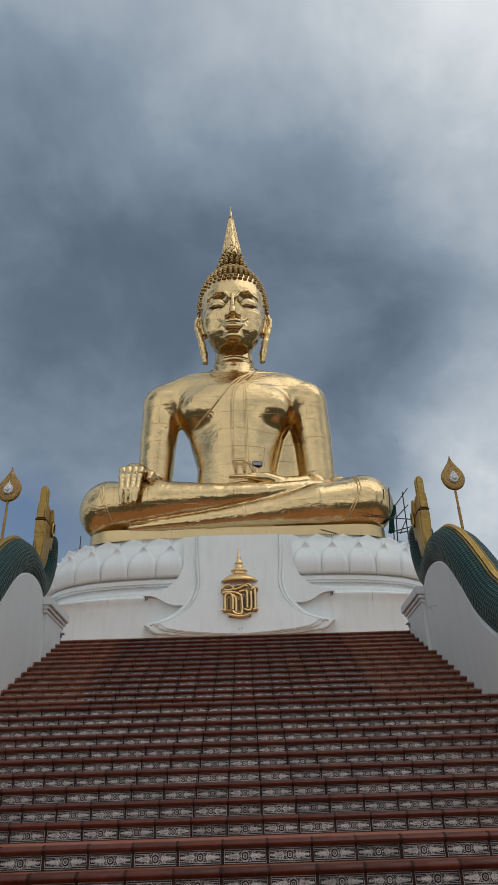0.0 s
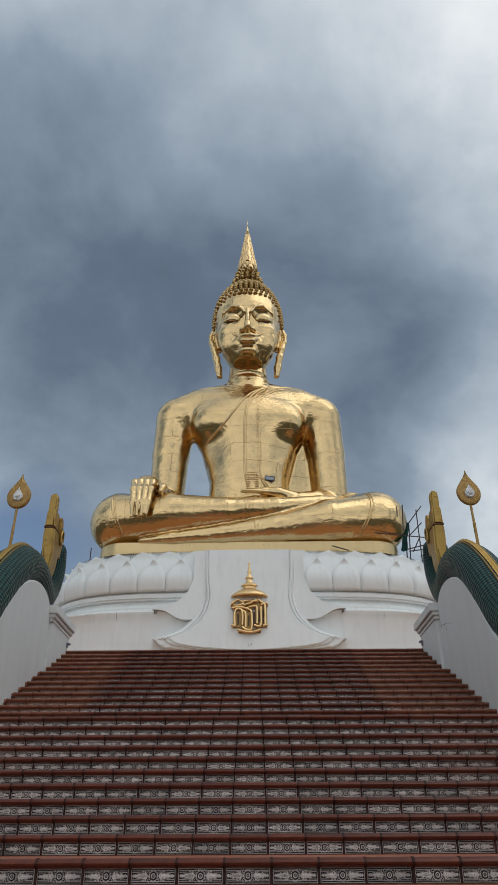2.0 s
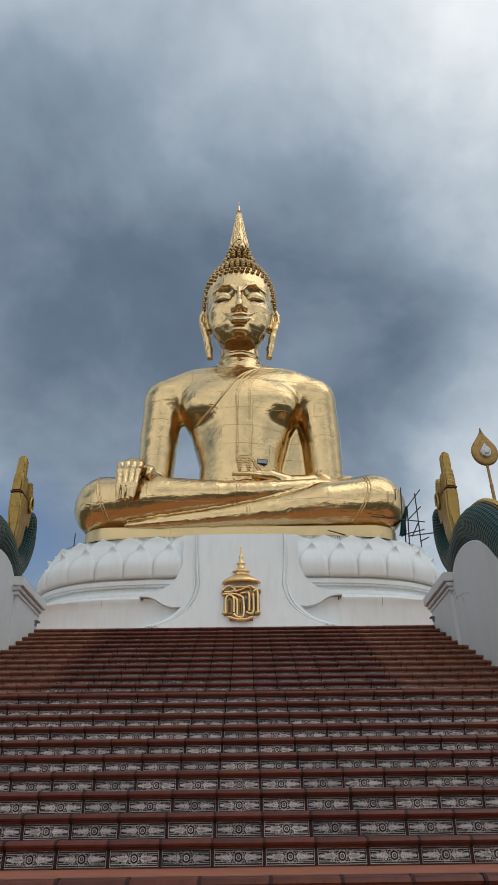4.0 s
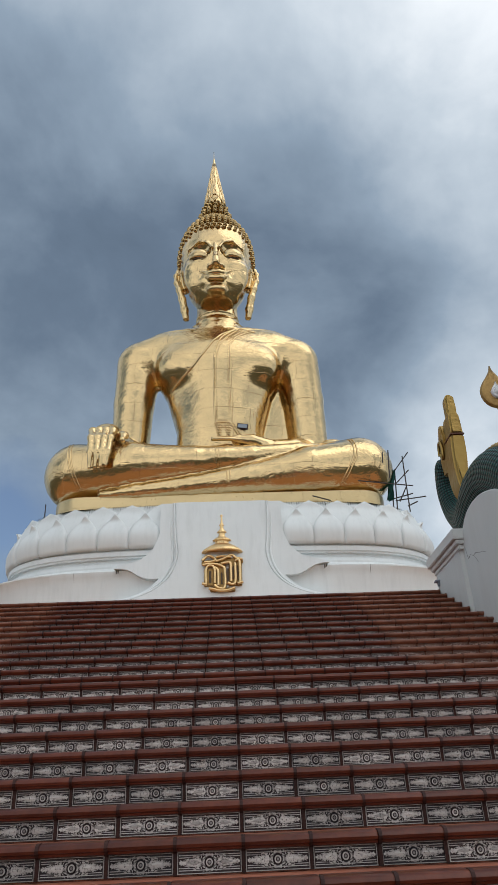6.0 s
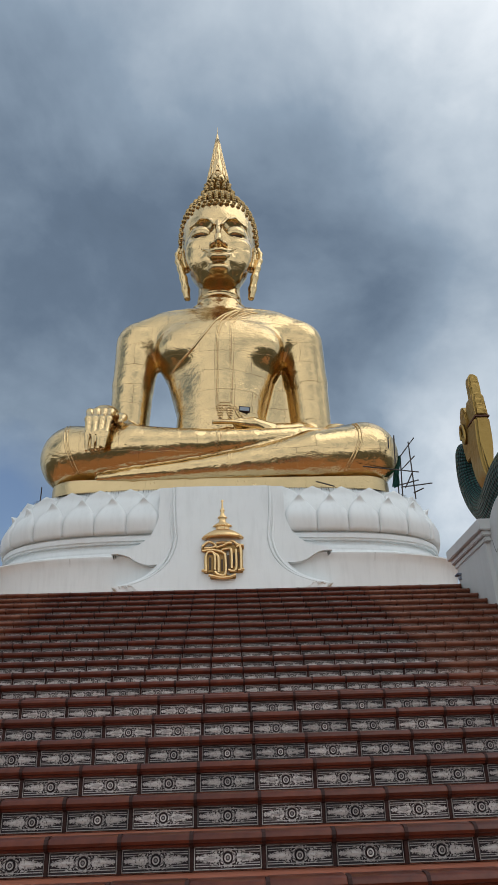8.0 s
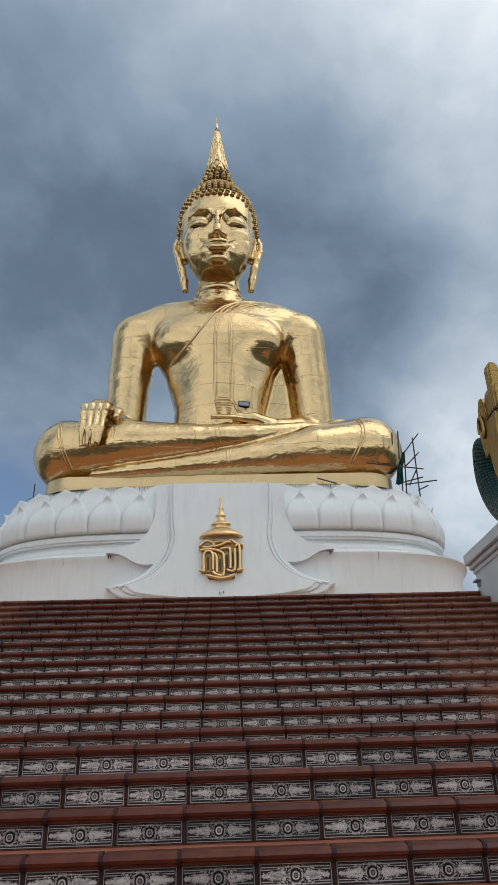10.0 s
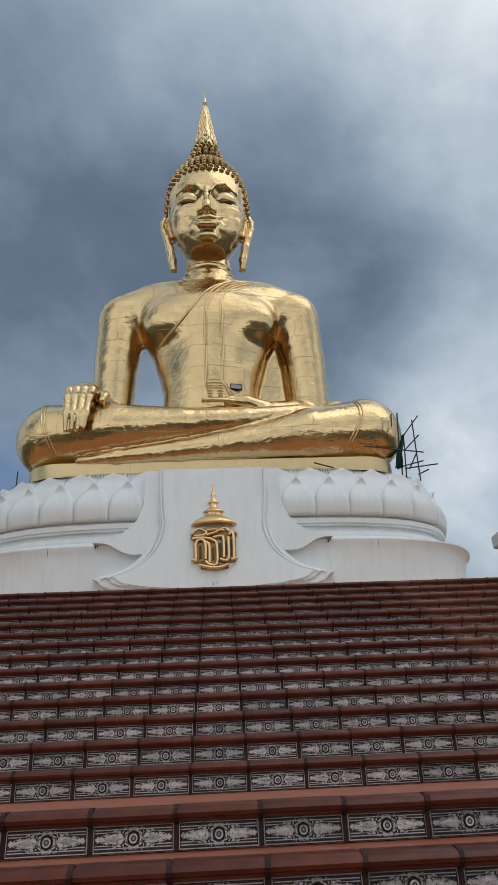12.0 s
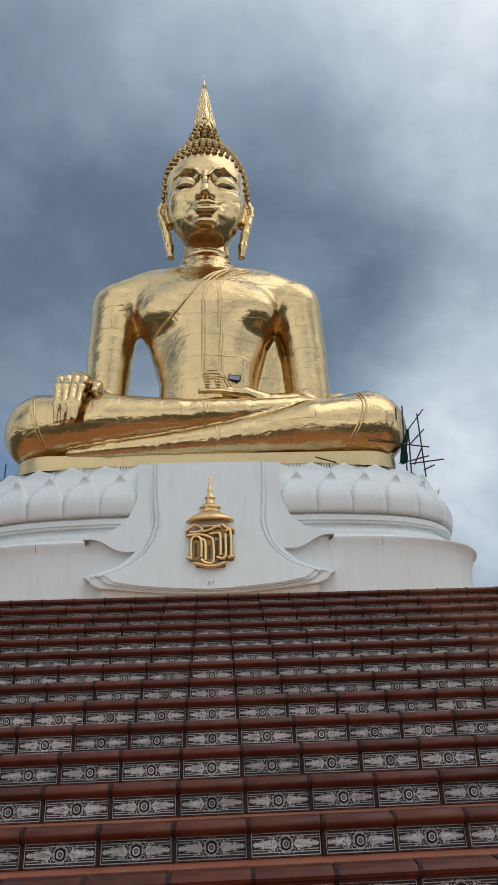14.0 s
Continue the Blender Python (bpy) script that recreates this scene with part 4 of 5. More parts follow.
def sculpt_head():
    c = Clay((-3.3, -3.6, 12.9), (3.3, 3.6, 29.4), 0.058)
    # skull and jaw
    c.ball((0, 0.45, 18.75), (2.36, 2.45, 3.55), 0.3)
    c.column([14.15, 14.5, 15.2, 16.2, 17.4, 18.8, 20.2], [0.98, 1.34, 1.74, 2.06, 2.22, 2.28, 2.05], [1.12, 1.45, 1.64, 1.74, 1.82, 1.85, 1.7],
             [-0.74, -0.58, -0.47, -0.4, -0.35, -0.3, -0.2], 0.35, 2.12)
    c.column([13.0, 14.2, 15.0, 15.6], [1.2, 1.2, 1.2, 1.0], [1.06, 1.06, 1.06, 0.9], [0.4, 0.35, 0.3, 0.3], 0.05)
    # crown of the head and the flame finial
    c.ball((0, 0.45, 22.3), (1.05, 1.05, 1.15), 0.3)
    c.ball((0, 0.45, 23.35), (0.78, 0.78, 0.75), 0.2)
    c.column([23.7, 24.2, 24.9, 25.8, 27.0, 28.2, 29.0], [0.66, 0.74, 0.66, 0.50, 0.32, 0.16, 0.06], [0.56, 0.62, 0.55, 0.42, 0.27, 0.14, 0.05], [0.45] * 7, 0.1)
    # chin and cheeks
    c.ball((0, -1.98, 14.44), (0.64, 0.38, 0.30), 0.16)
    c.ball((0, -1.94, 15.25), (0.92, 0.32, 0.62), 0.30)
    for sd in (-1, 1):
        c.ball((sd * 1.08, -1.42, 16.10), (0.96, 0.56, 1.45), 0.45)
        # broad eye hollows under arched brows, full lids, narrow slits
        c.ball((sd * 1.06, -2.46, 17.70), (0.84, 0.90, 0.84), 0.03, cut=True, turn=sd * 10)
        c.ball((sd * 1.04, -1.72, 17.24), (0.72, 0.64, 0.62), 0.03, turn=sd * 14)
        c.ball((sd * 1.08, -1.62, 16.50), (0.78, 0.46, 0.34), 0.25)
        c.limb([(sd * 0.50, -2.22, 16.90), (sd * 1.0, -2.30, 16.82), (sd * 1.62, -1.95, 16.94)], [0.06, 0.09, 0.05], 0.03, cut=True)
        c.limb([(sd * 1.92, -1.30, 17.45), (sd * 1.74, -1.66, 18.05), (sd * 1.1, -2.00, 18.44), (sd * 0.55, -2.14, 18.28), (sd * 0.24, -2.30, 17.7)],
               [0.03, 0.05, 0.06, 0.07, 0.09], 0.05)
        # nostrils
        c.ball((sd * 0.36, -2.40, 15.90), (0.23, 0.30, 0.20), 0.08)
        c.ball((sd * 0.20, -2.72, 15.74), (0.11, 0.14, 0.09), 0.04, cut=True)
        # crease round the corners of the mouth
        c.limb([(sd * 0.62, -2.36, 15.85), (sd * 0.90, -2.20, 15.58), (sd * 0.98, -2.12, 15.34)], [0.03, 0.06, 0.03], 0.10, cut=True)
        # dimples at the corners of the mouth, hollows beside the chin
        c.ball((sd * 1.02, -2.16, 15.80), (0.11, 0.16, 0.14), 0.08, cut=True)
        c.limb([(sd * 0.80, -2.32, 14.80), (sd * 0.90, -2.12, 14.35)], [0.06, 0.10], 0.18, cut=True)
        # ears with a curled rim and long flat lobes
        c.limb([(sd * 2.30, 0.30, 17.85), (sd * 2.54, 0.22, 17.90), (sd * 2.68, 0.18, 17.5), (sd * 2.64, 0.05, 16.8), (sd * 2.44, -0.05, 16.1), (sd * 2.24, -0.1, 15.3),
                (sd * 2.08, -0.1, 14.4), (sd * 1.98, -0.05, 13.52)],
               [0.12, 0.15, 0.16, 0.17, 0.21, 0.24, 0.25, 0.20], 0.08, squash=0.9)
        c.limb([(sd * 2.44, 0.25, 17.5), (sd * 2.46, 0.2, 16.4)], [0.22, 0.2], 0.1, squash=1.2)
        c.ball((sd * 2.50, -0.12, 17.25), (0.13, 0.34, 0.44), 0.05, cut=True)
        c.limb([(sd * 2.26, -0.36, 15.3), (sd * 2.04, -0.38, 13.8)], [0.07, 0.10], 0.03, cut=True)
        c.limb([(sd * 2.2, 0.4, 17.8), (sd * 2.15, 0.3, 16.4)], [0.28, 0.3], 0.2)
    # nose
    c.limb([(0, -2.26, 18.0), (0, -2.42, 17.2), (0, -2.70, 16.3), (0, -2.76, 15.98)], [0.12, 0.14, 0.21, 0.25], 0.10)
    # lips, curving up at the corners
    c.limb([(-0.92, -2.12, 15.82), (-0.45, -2.36, 15.44), (-0.15, -2.46, 15.44), (0, -2.45, 15.38), (0.15, -2.46, 15.44), (0.45, -2.36, 15.44), (0.92, -2.12, 15.82)],
           [0.05, 0.14, 0.18, 0.16, 0.18, 0.14, 0.05], 0.04)
    c.limb([(-0.74, -2.16, 15.42), (-0.32, -2.40, 15.02), (0.32, -2.40, 15.02), (0.74, -2.16, 15.42)], [0.06, 0.19, 0.19, 0.06], 0.04)
    c.limb([(-0.96, -2.22, 15.74), (-0.4, -2.58, 15.22), (0.4, -2.58, 15.22), (0.96, -2.22, 15.74)], [0.04, 0.05, 0.05, 0.04], 0.02, cut=True)
    c.limb([(-0.42, -2.36, 14.80), (0.42, -2.36, 14.80)], [0.07, 0.07], 0.08, cut=True)
    # hairline ridge
    for sd in (-1, 1):
        c.limb([(0, -1.88, 19.5), (sd * 0.9, -1.72, 19.48), (sd * 1.7, -1.15, 19.05), (sd * 2.2, -0.45, 18.2), (sd * 2.32, -0.05, 17.6)], [0.06] * 5, 0.12)
    return c.skin()


def build_statue():
    from mathutils.bvhtree import BVHTree
    vb, qb = sculpt_body()
    vh, qh = sculpt_head()
    mid = vh[qh].mean(1)
    keep = (mid[:, 2] > 13.45) | (np.abs(mid[:, 0]) > 1.75)
    qh = qh[keep]
    verts = [vb, vh]
    quads = [qb, qh + len(vb)]
    tree = BVHTree.FromPolygons([tuple(map(float, v)) for v in np.concatenate(verts)], [tuple(map(int, q)) for q in np.concatenate(quads)])

    def on_skin(x, z, lift=0.0):
        hit = tree.ray_cast(Vector((x, -9, z)), Vector((0, 1, 0)))
        return hit[0] + Vector((0, -lift, 0)) if hit[0] else None

    bm = bmesh.new()
    # rows of curls over the skull
    centre, half = Vector((0, 0.45, 18.75)), Vector((2.40, 2.48, 3.58))
    curl = [(0.16, 0.0), (0.18, 0.05), (0.14, 0.10), (0.155, 0.13), (0.095, 0.18), (0.10, 0.205), (0.03, 0.255), (0.0001, 0.27)]

    def add_curl(p, n, size):
        rot = n.to_track_quat("Z", "Y").to_matrix()
        rings = []
        for r, h in curl:
            rings.append([bm.verts.new(p + rot @ Vector((size * r * math.cos(a), size * r * math.sin(a), size * h - 0.05))) for a in [math.pi * 2 * k / 7 for k in range(7)]])
        for a, b in zip(rings, rings[1:]):
            for k in range(7):
                bm.faces.new((a[k], a[(k + 1) % 7], b[(k + 1) % 7], b[k]))

    row = 0
    el = -12.0
    while el < 88:
        e = radians(el)
        ring_r = max(0.05, math.cos(e) * 2.4)
        count = max(1, int(2 * math.pi * ring_r / 0.36))
        for i in range(count):
            a = 2 * math.pi * (i + 0.5 * (row % 2)) / count
            d = Vector((math.cos(e) * math.cos(a), math.cos(e) * math.sin(a), math.sin(e)))
            p = centre + Vector((d.x * half.x, d.y * half.y, d.z * half.z))
            n = Vector((d.x / half.x, d.y / half.y, d.z / half.z)).normalized()
            line = 19.55 - 0.50 * (abs(p.x) / 2.2) ** 2.2 - (1.6 if abs(p.x) > 2.0 else 0) * (abs(p.x) - 2.0) / 0.4
            if p.y < -0.1 and p.z < line:
                continue
            if p.y < 0.3 and p.z < 18.1:
                continue
            if p.z > 22.0 and (p.x ** 2 + (p.y - 0.45) ** 2) < 0.95 ** 2:
                continue
            add_curl(p, n, 1.25)
        el += 5.4
        row += 1
    for z, r in ((22.15, 1.08), (22.5, 1.10), (22.85, 1.0), (23.15, 0.86), (23.45, 0.80), (23.75, 0.74)):
        count = int(2 * math.pi * r / 0.38)
        for i in range(count):
            a = 2 * math.pi * (i + 0.5 * (int(z * 10) % 2)) / count
            add_curl(Vector((r * math.cos(a), 0.45 + r * math.sin(a), z)), Vector((math.cos(a), math.sin(a), 0.45)).normalized(), 1.18)
    curl_faces = len(bm.faces)
    # flame grooves on the finial
    for sd in (-1, 0, 1):
        for turn in range(0, 360, 45):
            pts = []
            for i in range(9):
                t = i / 8
                a = radians(turn + sd * 14 * math.sin(t * 9))
                r = float(np.interp(24.1 + 4.3 * t, [24.1, 24.9, 25.8, 27.0, 28.4], [0.76, 0.67, 0.51, 0.33, 0.12]))
                pts.append((r * math.cos(a), 0.45 + 0.84 * r * math.sin(a), 24.1 + 4.3 * t))
            if sd:
                add_tube(bm, pts, [0.05 * (1 - 0.6 * i / 8) + 0.012 for i in range(9)], 5)
    add_tube(bm, [(0, 0.45, 28.85), (0, 0.45, 29.75)], [0.03, 0.018], 6)
    ring = [(0.24 * math.cos(a), -0.12, 24.62 + 0.24 * math.sin(a)) for a in [2 * math.pi * k / 14 for k in range(15)]]
    add_tube(bm, ring, 0.05, 6)

    # raised hems and folds of the robe, following the skin
    def hem(pts, r=0.055, lift=0.0):
        line = []
        for p in smooth_line([(x, 0, z) for x, z in pts], 8):
            q = on_skin(p.x, p.z, lift)
            if q and (not line or abs(q.y - line[-1].y) < 0.8):
                line.append(q)
        if len(line) > 3:
            add_tube(bm, line, r, 6)

    hem([(1.3, 12.0), (0.4, 11.35), (-0.3, 10.5), (-0.8, 9.7), (-1.45, 8.75), (-2.05, 8.15), (-2.75, 7.65)], 0.075)
    hem([(1.0, 11.95), (0.7, 11.5), (0.25, 10.9), (-0.1, 10.0), (-0.24, 8.6), (-0.24, 5.2), (-0.10, 4.98), (0.58, 4.98), (0.72, 5.2), (0.72, 9.5), (0.92, 10.6), (1.5, 11.4), (2.3, 11.9)], 0.055)
    hem([(1.2, 11.85), (0.9, 11.45), (0.45, 10.8), (0.05, 9.9), (-0.10, 8.6), (-0.10, 5.3), (0.0, 5.13), (0.48, 5.13), (0.58, 5.3), (0.58, 9.5), (0.78, 10.7), (1.3, 11.5), (2.0, 11.95)], 0.035)
    for tx in (-0.02, 0.50):
        for j in range(6):
            w, z = 0.22 - 0.030 * j, 4.80 - 0.14 * j
            hem([(tx - w, z - 0.05), (tx - w * 0.4, z + 0.03), (tx, z - 0.02), (tx + w * 0.4, z + 0.03), (tx + w, z - 0.05)], 0.05)
    hem([(-0.22, 4.82), (0.0, 4.95), (0.24, 4.66), (0.48, 4.95), (0.70, 4.82)], 0.05)
    hem([(0.70, 4.92), (0.95, 4.4), (1.3, 4.0), (1.7, 3.75)], 0.055)
    hem([(0.80, 4.98), (1.06, 4.48), (1.4, 4.1), (1.8, 3.85)], 0.04)
    # paired robe edges round the shins and knees
    for x in (-7.75, -7.60):
        hem([(x, 2.95), (x + 0.05, 2.2), (x + 0.2, 1.4), (x + 0.45, 0.7), (x + 0.7, 0.15)], 0.045)
    for x in (6.85, 7.0):
        hem([(x - 0.05, 2.85), (x + 0.05, 2.2), (x - 0.02, 1.5), (x - 0.35, 0.8), (x - 0.75, 0.15)], 0.05)
    for x in (-0.15, 0.02):
        hem([(x - 0.05, 2.3), (x + 0.02, 1.7), (x - 0.02, 1.12)], 0.04)
    for x in (0.35, 0.50):
        hem([(x, 1.05), (x + 0.02, 0.6), (x, 0.2)], 0.035)
    # the lap hand's fingers
    for i in range(3):
        add_tube(bm, smooth_line([(1.4, -2.72 + 0.12 * i, 3.18 + 0.10 * i), (0.5, -2.88 + 0.14 * i, 3.20 + 0.10 * i), (-0.42 + 0.1 * i, -2.86 + 0.14 * i, 3.22 + 0.07 * i)], 5), 0.12, 8)
    # upturned foot's toes
    for i in range(4):
        add_tube(bm, [(6.1 + 0.13 * i, -2.02 + 0.05 * i, 2.85), (6.14 + 0.13 * i, -2.05 + 0.06 * i, 3.08 - 0.03 * i)], [0.09, 0.07], 6)
    # dark inlaid eyes in the slits
    eye_start = len(bm.faces)
    for sd in (-1, 1):
        rings = []
        for h, k in ((-1, 0.02), (-0.6, 0.8), (0, 1), (0.6, 0.8), (1, 0.02)):
            rings.append([bm.verts.new((sd * 1.02 + 0.50 * k * math.cos(a), -2.14 + 0.10 * k * math.sin(a) + 0.13 * abs(math.cos(a)) ** 2 * k, 16.88 + 0.07 * h)) for a in [2 * math.pi * q / 12 for q in range(12)]])
        for p, q in zip(rings, rings[1:]):
            for k in range(12):
                bm.faces.new((p[k], p[(k + 1) % 12], q[(k + 1) % 12], q[k]))
    eye_stop = len(bm.faces)
    bm.verts.index_update()
    dv = np.array([v.co for v in bm.verts], np.float32)
    base = len(vb) + len(vh)
    detail = [tuple(v.index + base for v in f.verts) for f in bm.faces]
    bm.free()
    me = bpy.data.meshes.new("seated_statue")
    allv = np.concatenate(verts + [dv])
    # the whole head sits a little lower on the neck, and the finial is drawn out
    above = allv[:, 2] > 13.45
    allv[above, 2] -= np.interp(allv[above, 2], [13.45, 14.2, 23.6, 29.0], [0.05, 0.25, 0.25, 0.0]).astype(np.float32)
    me.from_pydata([tuple(map(float, v)) for v in allv], [], [tuple(map(int, q)) for q in np.concatenate(quads)] + detail)
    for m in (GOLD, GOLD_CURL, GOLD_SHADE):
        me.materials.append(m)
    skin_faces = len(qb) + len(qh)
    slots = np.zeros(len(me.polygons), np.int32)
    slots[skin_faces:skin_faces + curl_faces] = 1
    slots[skin_faces + eye_start:skin_faces + eye_stop] = 2
    me.polygons.foreach_set("material_index", slots)
    me.polygons.foreach_set("use_smooth", [True] * len(me.polygons))
    me.update()
    ob = new("seated_statue", me)
    ob.location = (XC - 0.03, 28.0, 12.85)
    tagged(ob, "colossal gilded seated statue with curled hair and flame finial", "statue")


build_statue()


def rounded_block(x0, x1, y0, y1, z0, z1, r, n=8):
    bm = bmesh.new()
    ring = []
    for cx, cy, a0 in ((x1 - r, y1 - r, 0), (x0 + r, y1 - r, 90), (x0 + r, y0 + r, 180), (x1 - r, y0 + r, 270)):
        ring += [(cx + r * math.cos(radians(a0 + 90 * k / n)), cy + r * math.sin(radians(a0 + 90 * k / n))) for k in range(n + 1)]
    levels = [[bm.verts.new((x, y, z)) for x, y in ring] for z in (z0, z1 - 0.04)]
    m = Vector(((x0 + x1) / 2, (y0 + y1) / 2, 0))
    levels.append([bm.verts.new((m.x + (x - m.x) * 0.996, m.y + (y - m.y) * 0.99, z1)) for x, y in ring])
    k = len(ring)
    for a, b in zip(levels, levels[1:]):
        for i in range(k):
            bm.faces.new((a[i], a[(i + 1) % k], b[(i + 1) % k], b[i]))
    bm.faces.new(levels[-1])
    return bm


auto_smooth(tagged(part("statue_plinth", rounded_block(XC - 8.45, XC + 8.45, 24.5, 33.0, 11.95, 12.66, 1.6), GOLD_PLINTH), "low gilded plinth under the seated statue", "plinth"), 30)
bm = bmesh.new()
add_box(bm, 0.98, 1.60, -0.07, 0.06, -0.16, 0.16, 0.015)
hatch = tagged(part("wall_plate", bm, DARK_STRIP), "small grey metal hatch plate on the statue's belly", "plate")
hatch.matrix_world = Matrix.Translation((XC, 26.60, 12.85 + 4.95)) @ Matrix.Rotation(radians(4), 4, "X") @ Matrix.Rotation(radians(8), 4, "Y")
bm = bmesh.new()
add_box(bm, 1.03, 1.55, -0.085, -0.06, -0.11, 0.11, 0.008)
part("cover", bm, PLATE_GREY, hatch, "pale blue-grey cover")


# ---- balustrades, serpents, finials ----
def build_side(sd):
    """sd: +1 for the side of +x, -1 for the other, mirrored about the axis."""
    def X(d):
        return XC + sd * d

    # wall with a wavy top
    top = [(-8.6, -2.35), (-7.6, -1.55), (-6.6, -0.75), (-5.4, -0.62), (-4.4, -0.75), (-3.4, -0.35), (-2.4, -0.05), (-1.4, 0.12), (-0.4, 0.42), (0.43, 0.94), (1.09, 1.38), (1.46, 1.83), (1.83, 2.37),
           (2.38, 2.80), (2.9, 3.03), (3.45, 3.14), (3.9, 3.09), (4.2, 2.92), (4.38, 2.66)]
    line = smooth_line([(0, y, z) for y, z in top], 5)
    bm = bmesh.new()
    cols = []
    for p in line:
        cols.append([bm.verts.new((X(d), p.y, z)) for d, z in ((4.22, GROUND_Z - 0.2), (4.22, p.z - 0.03), (4.25, p.z), (5.55, p.z), (5.58, p.z - 0.03), (5.58, GROUND_Z - 0.2))])
    for a, b in zip(cols, cols[1:]):
        for i in range(5):
            bm.faces.new((a[i], a[i + 1], b[i + 1], b[i]))
    bm.faces.new(cols[0])
    bm.faces.new(cols[-1])
    bmesh.ops.recalc_face_normals(bm, faces=bm.faces)
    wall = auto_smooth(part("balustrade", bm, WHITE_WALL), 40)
    tagged(wall, "white rendered balustrade wall with a wavy top beside the stairs", "balustrade", "balustrades", "structure")
    bm = bmesh.new()
    add_box(bm, *sorted((X(4.15), X(5.50))), 4.36, 5.80, GROUND_Z - 0.2, 2.62, 0.01)
    part("end_pier", bm, WHITE_WALL, wall)
    bm = bmesh.new()
    for d, z0, z1, y0, y1 in ((4.13, 2.58, 2.66, 4.30, 5.84), (4.09, 2.66, 2.74, 4.26, 5.88), (4.04, 2.74, 2.92, 4.22, 5.92)):
        add_box(bm, *sorted((X(d), X(5.6))), y0, y1, z0, z1, 0.012)
    part("pier_cap", bm, WHITE_WALL, wall, "stepped white cap moulding")
    if sd > 0:
        for pts in ([(4.26, 2.60), (4.22, 2.46), (4.19, 2.37), (4.08, 2.41), (3.95, 2.35), (3.82, 2.36), (3.70, 2.31), (3.56, 2.29), (3.44, 2.24)], [(3.95, 2.35), (3.86, 2.28), (3.80, 2.20)]):
            bm = bmesh.new()
            add_tube(bm, [(X(4.219), y, z) for y, z in pts], [0.0025 + 0.0015 * ((7 * k) % 3) / 2 for k in range(len(pts))], 5)
            part("crack", bm, STAIN, wall, "thin dark crack in the render")
    bm = bmesh.new()
    add_box(bm, *sorted((X(4.07), X(4.16))), 5.62, 5.77, 2.43, 2.46, 0.006)
    add_box(bm, *sorted((X(4.12), X(4.16))), 5.65, 5.74, 2.36, 2.44, 0.006)
    tagged(part("step_light", bm, SILVER), "small grey metal step light on the pier", "step light", "step lights")

    # serpent
    naga = empty("serpent_statue", (X(4.62), 3.5, 3.1))
    tagged(naga, "green scaled serpent statue with gold crest along the balustrade", "serpent statue", "serpent statues")

    def put(name, bm, mat, label="", smooth=40):
        ob = part(name, bm, mat, None, label)
        ob.parent, ob.matrix_parent_inverse = naga, Matrix.Translation(-Vector(naga.location))
        return auto_smooth(ob, smooth) if smooth else ob

    path = [(-8.2, -1.75), (-7.4, -1.05), (-6.4, -0.38), (-5.4, -0.25), (-4.4, -0.36), (-3.4, 0.02), (-2.4, 0.34), (-1.4, 0.50), (-0.4, 0.80), (0.45, 1.22), (1.18, 1.72), (1.62, 2.18), (2.2, 2.78),
            (2.75, 3.22), (3.35, 3.49), (3.95, 3.50), (4.6, 3.38), (5.10, 3.40), (5.58, 3.72), (5.80, 4.20), (5.76, 4.62), (5.58, 4.92)]
    pts = smooth_line([(X(4.64 + 0.14 * min(1.0, max(0.0, (y - 4.2) / 1.2))), y, z) for y, z in path], 7)
    n = len(pts)
    radii = [0.43 - 0.12 * min(1.0, max(0.0, (i / n - 0.64) / 0.20)) for i in range(n)]
    radii[-5:] = [0.30, 0.285, 0.25, 0.17, 0.04]
    bm = bmesh.new()
    add_tube(bm, pts, radii, 28, (34, 13.0))
    put("body", bm, SCALES, "green scaled body", 70)
    # gold spine of overlapping plates
    for i in range(0, int(n * 0.70)):
        p, d = pts[i], (pts[min(i + 1, n - 1)] - pts[max(i - 1, 0)]).normalized()
        out = Vector((sd * -0.06, 0, 0)) + (Vector((0, 0, 1)) - d * d.z).normalized() * 0.95
        out = (out - d * out.dot(d)).normalized()
        if p.y < -1.5:
            continue
        q = p + out * (radii[i] + 0.012)
        side = d.cross(out).normalized()
        bm = bmesh.new()
        c = [q - d * 0.045 - side * 0.05, q - d * 0.045 + side * 0.05, q + d * 0.03 + side * 0.05 + out * 0.03, q + d * 0.065 + out * 0.055, q + d * 0.03 - side * 0.05 + out * 0.03]
        lo = [v - out * 0.03 for v in c]
        va, vb = [bm.verts.new(v) for v in c], [bm.verts.new(v) for v in lo]
        bm.faces.new(va)
        for k in range(5):
            bm.faces.new((va[k], vb[k], vb[(k + 1) % 5], va[(k + 1) % 5]))
        bmesh.ops.recalc_face_normals(bm, faces=bm.faces)
        put("spine_plate", bm, GOLD_PAINT, smooth=0)
    bm = bmesh.new()
    rails = []
    for i in range(int(n * 0.40), int(n * 0.72)):
        p, d = pts[i], (pts[i + 1] - pts[i - 1]).normalized()
        out = Vector((sd * -0.06, 0, 0)) + (Vector((0, 0, 1)) - d * d.z).normalized() * 0.95
        out = (out - d * out.dot(d)).normalized()
        side = d.cross(out).normalized()
        rails.append((p + out * (radii[i] + 0.0) + side * 0.085, p + out * (radii[i] + 0.0) - side * 0.085))
    add_tube(bm, [r[0] for r in rails], 0.018, 6)
    add_tube(bm, [r[1] for r in rails], 0.018, 6)
    put("spine_edging", bm, GOLD_PAINT)

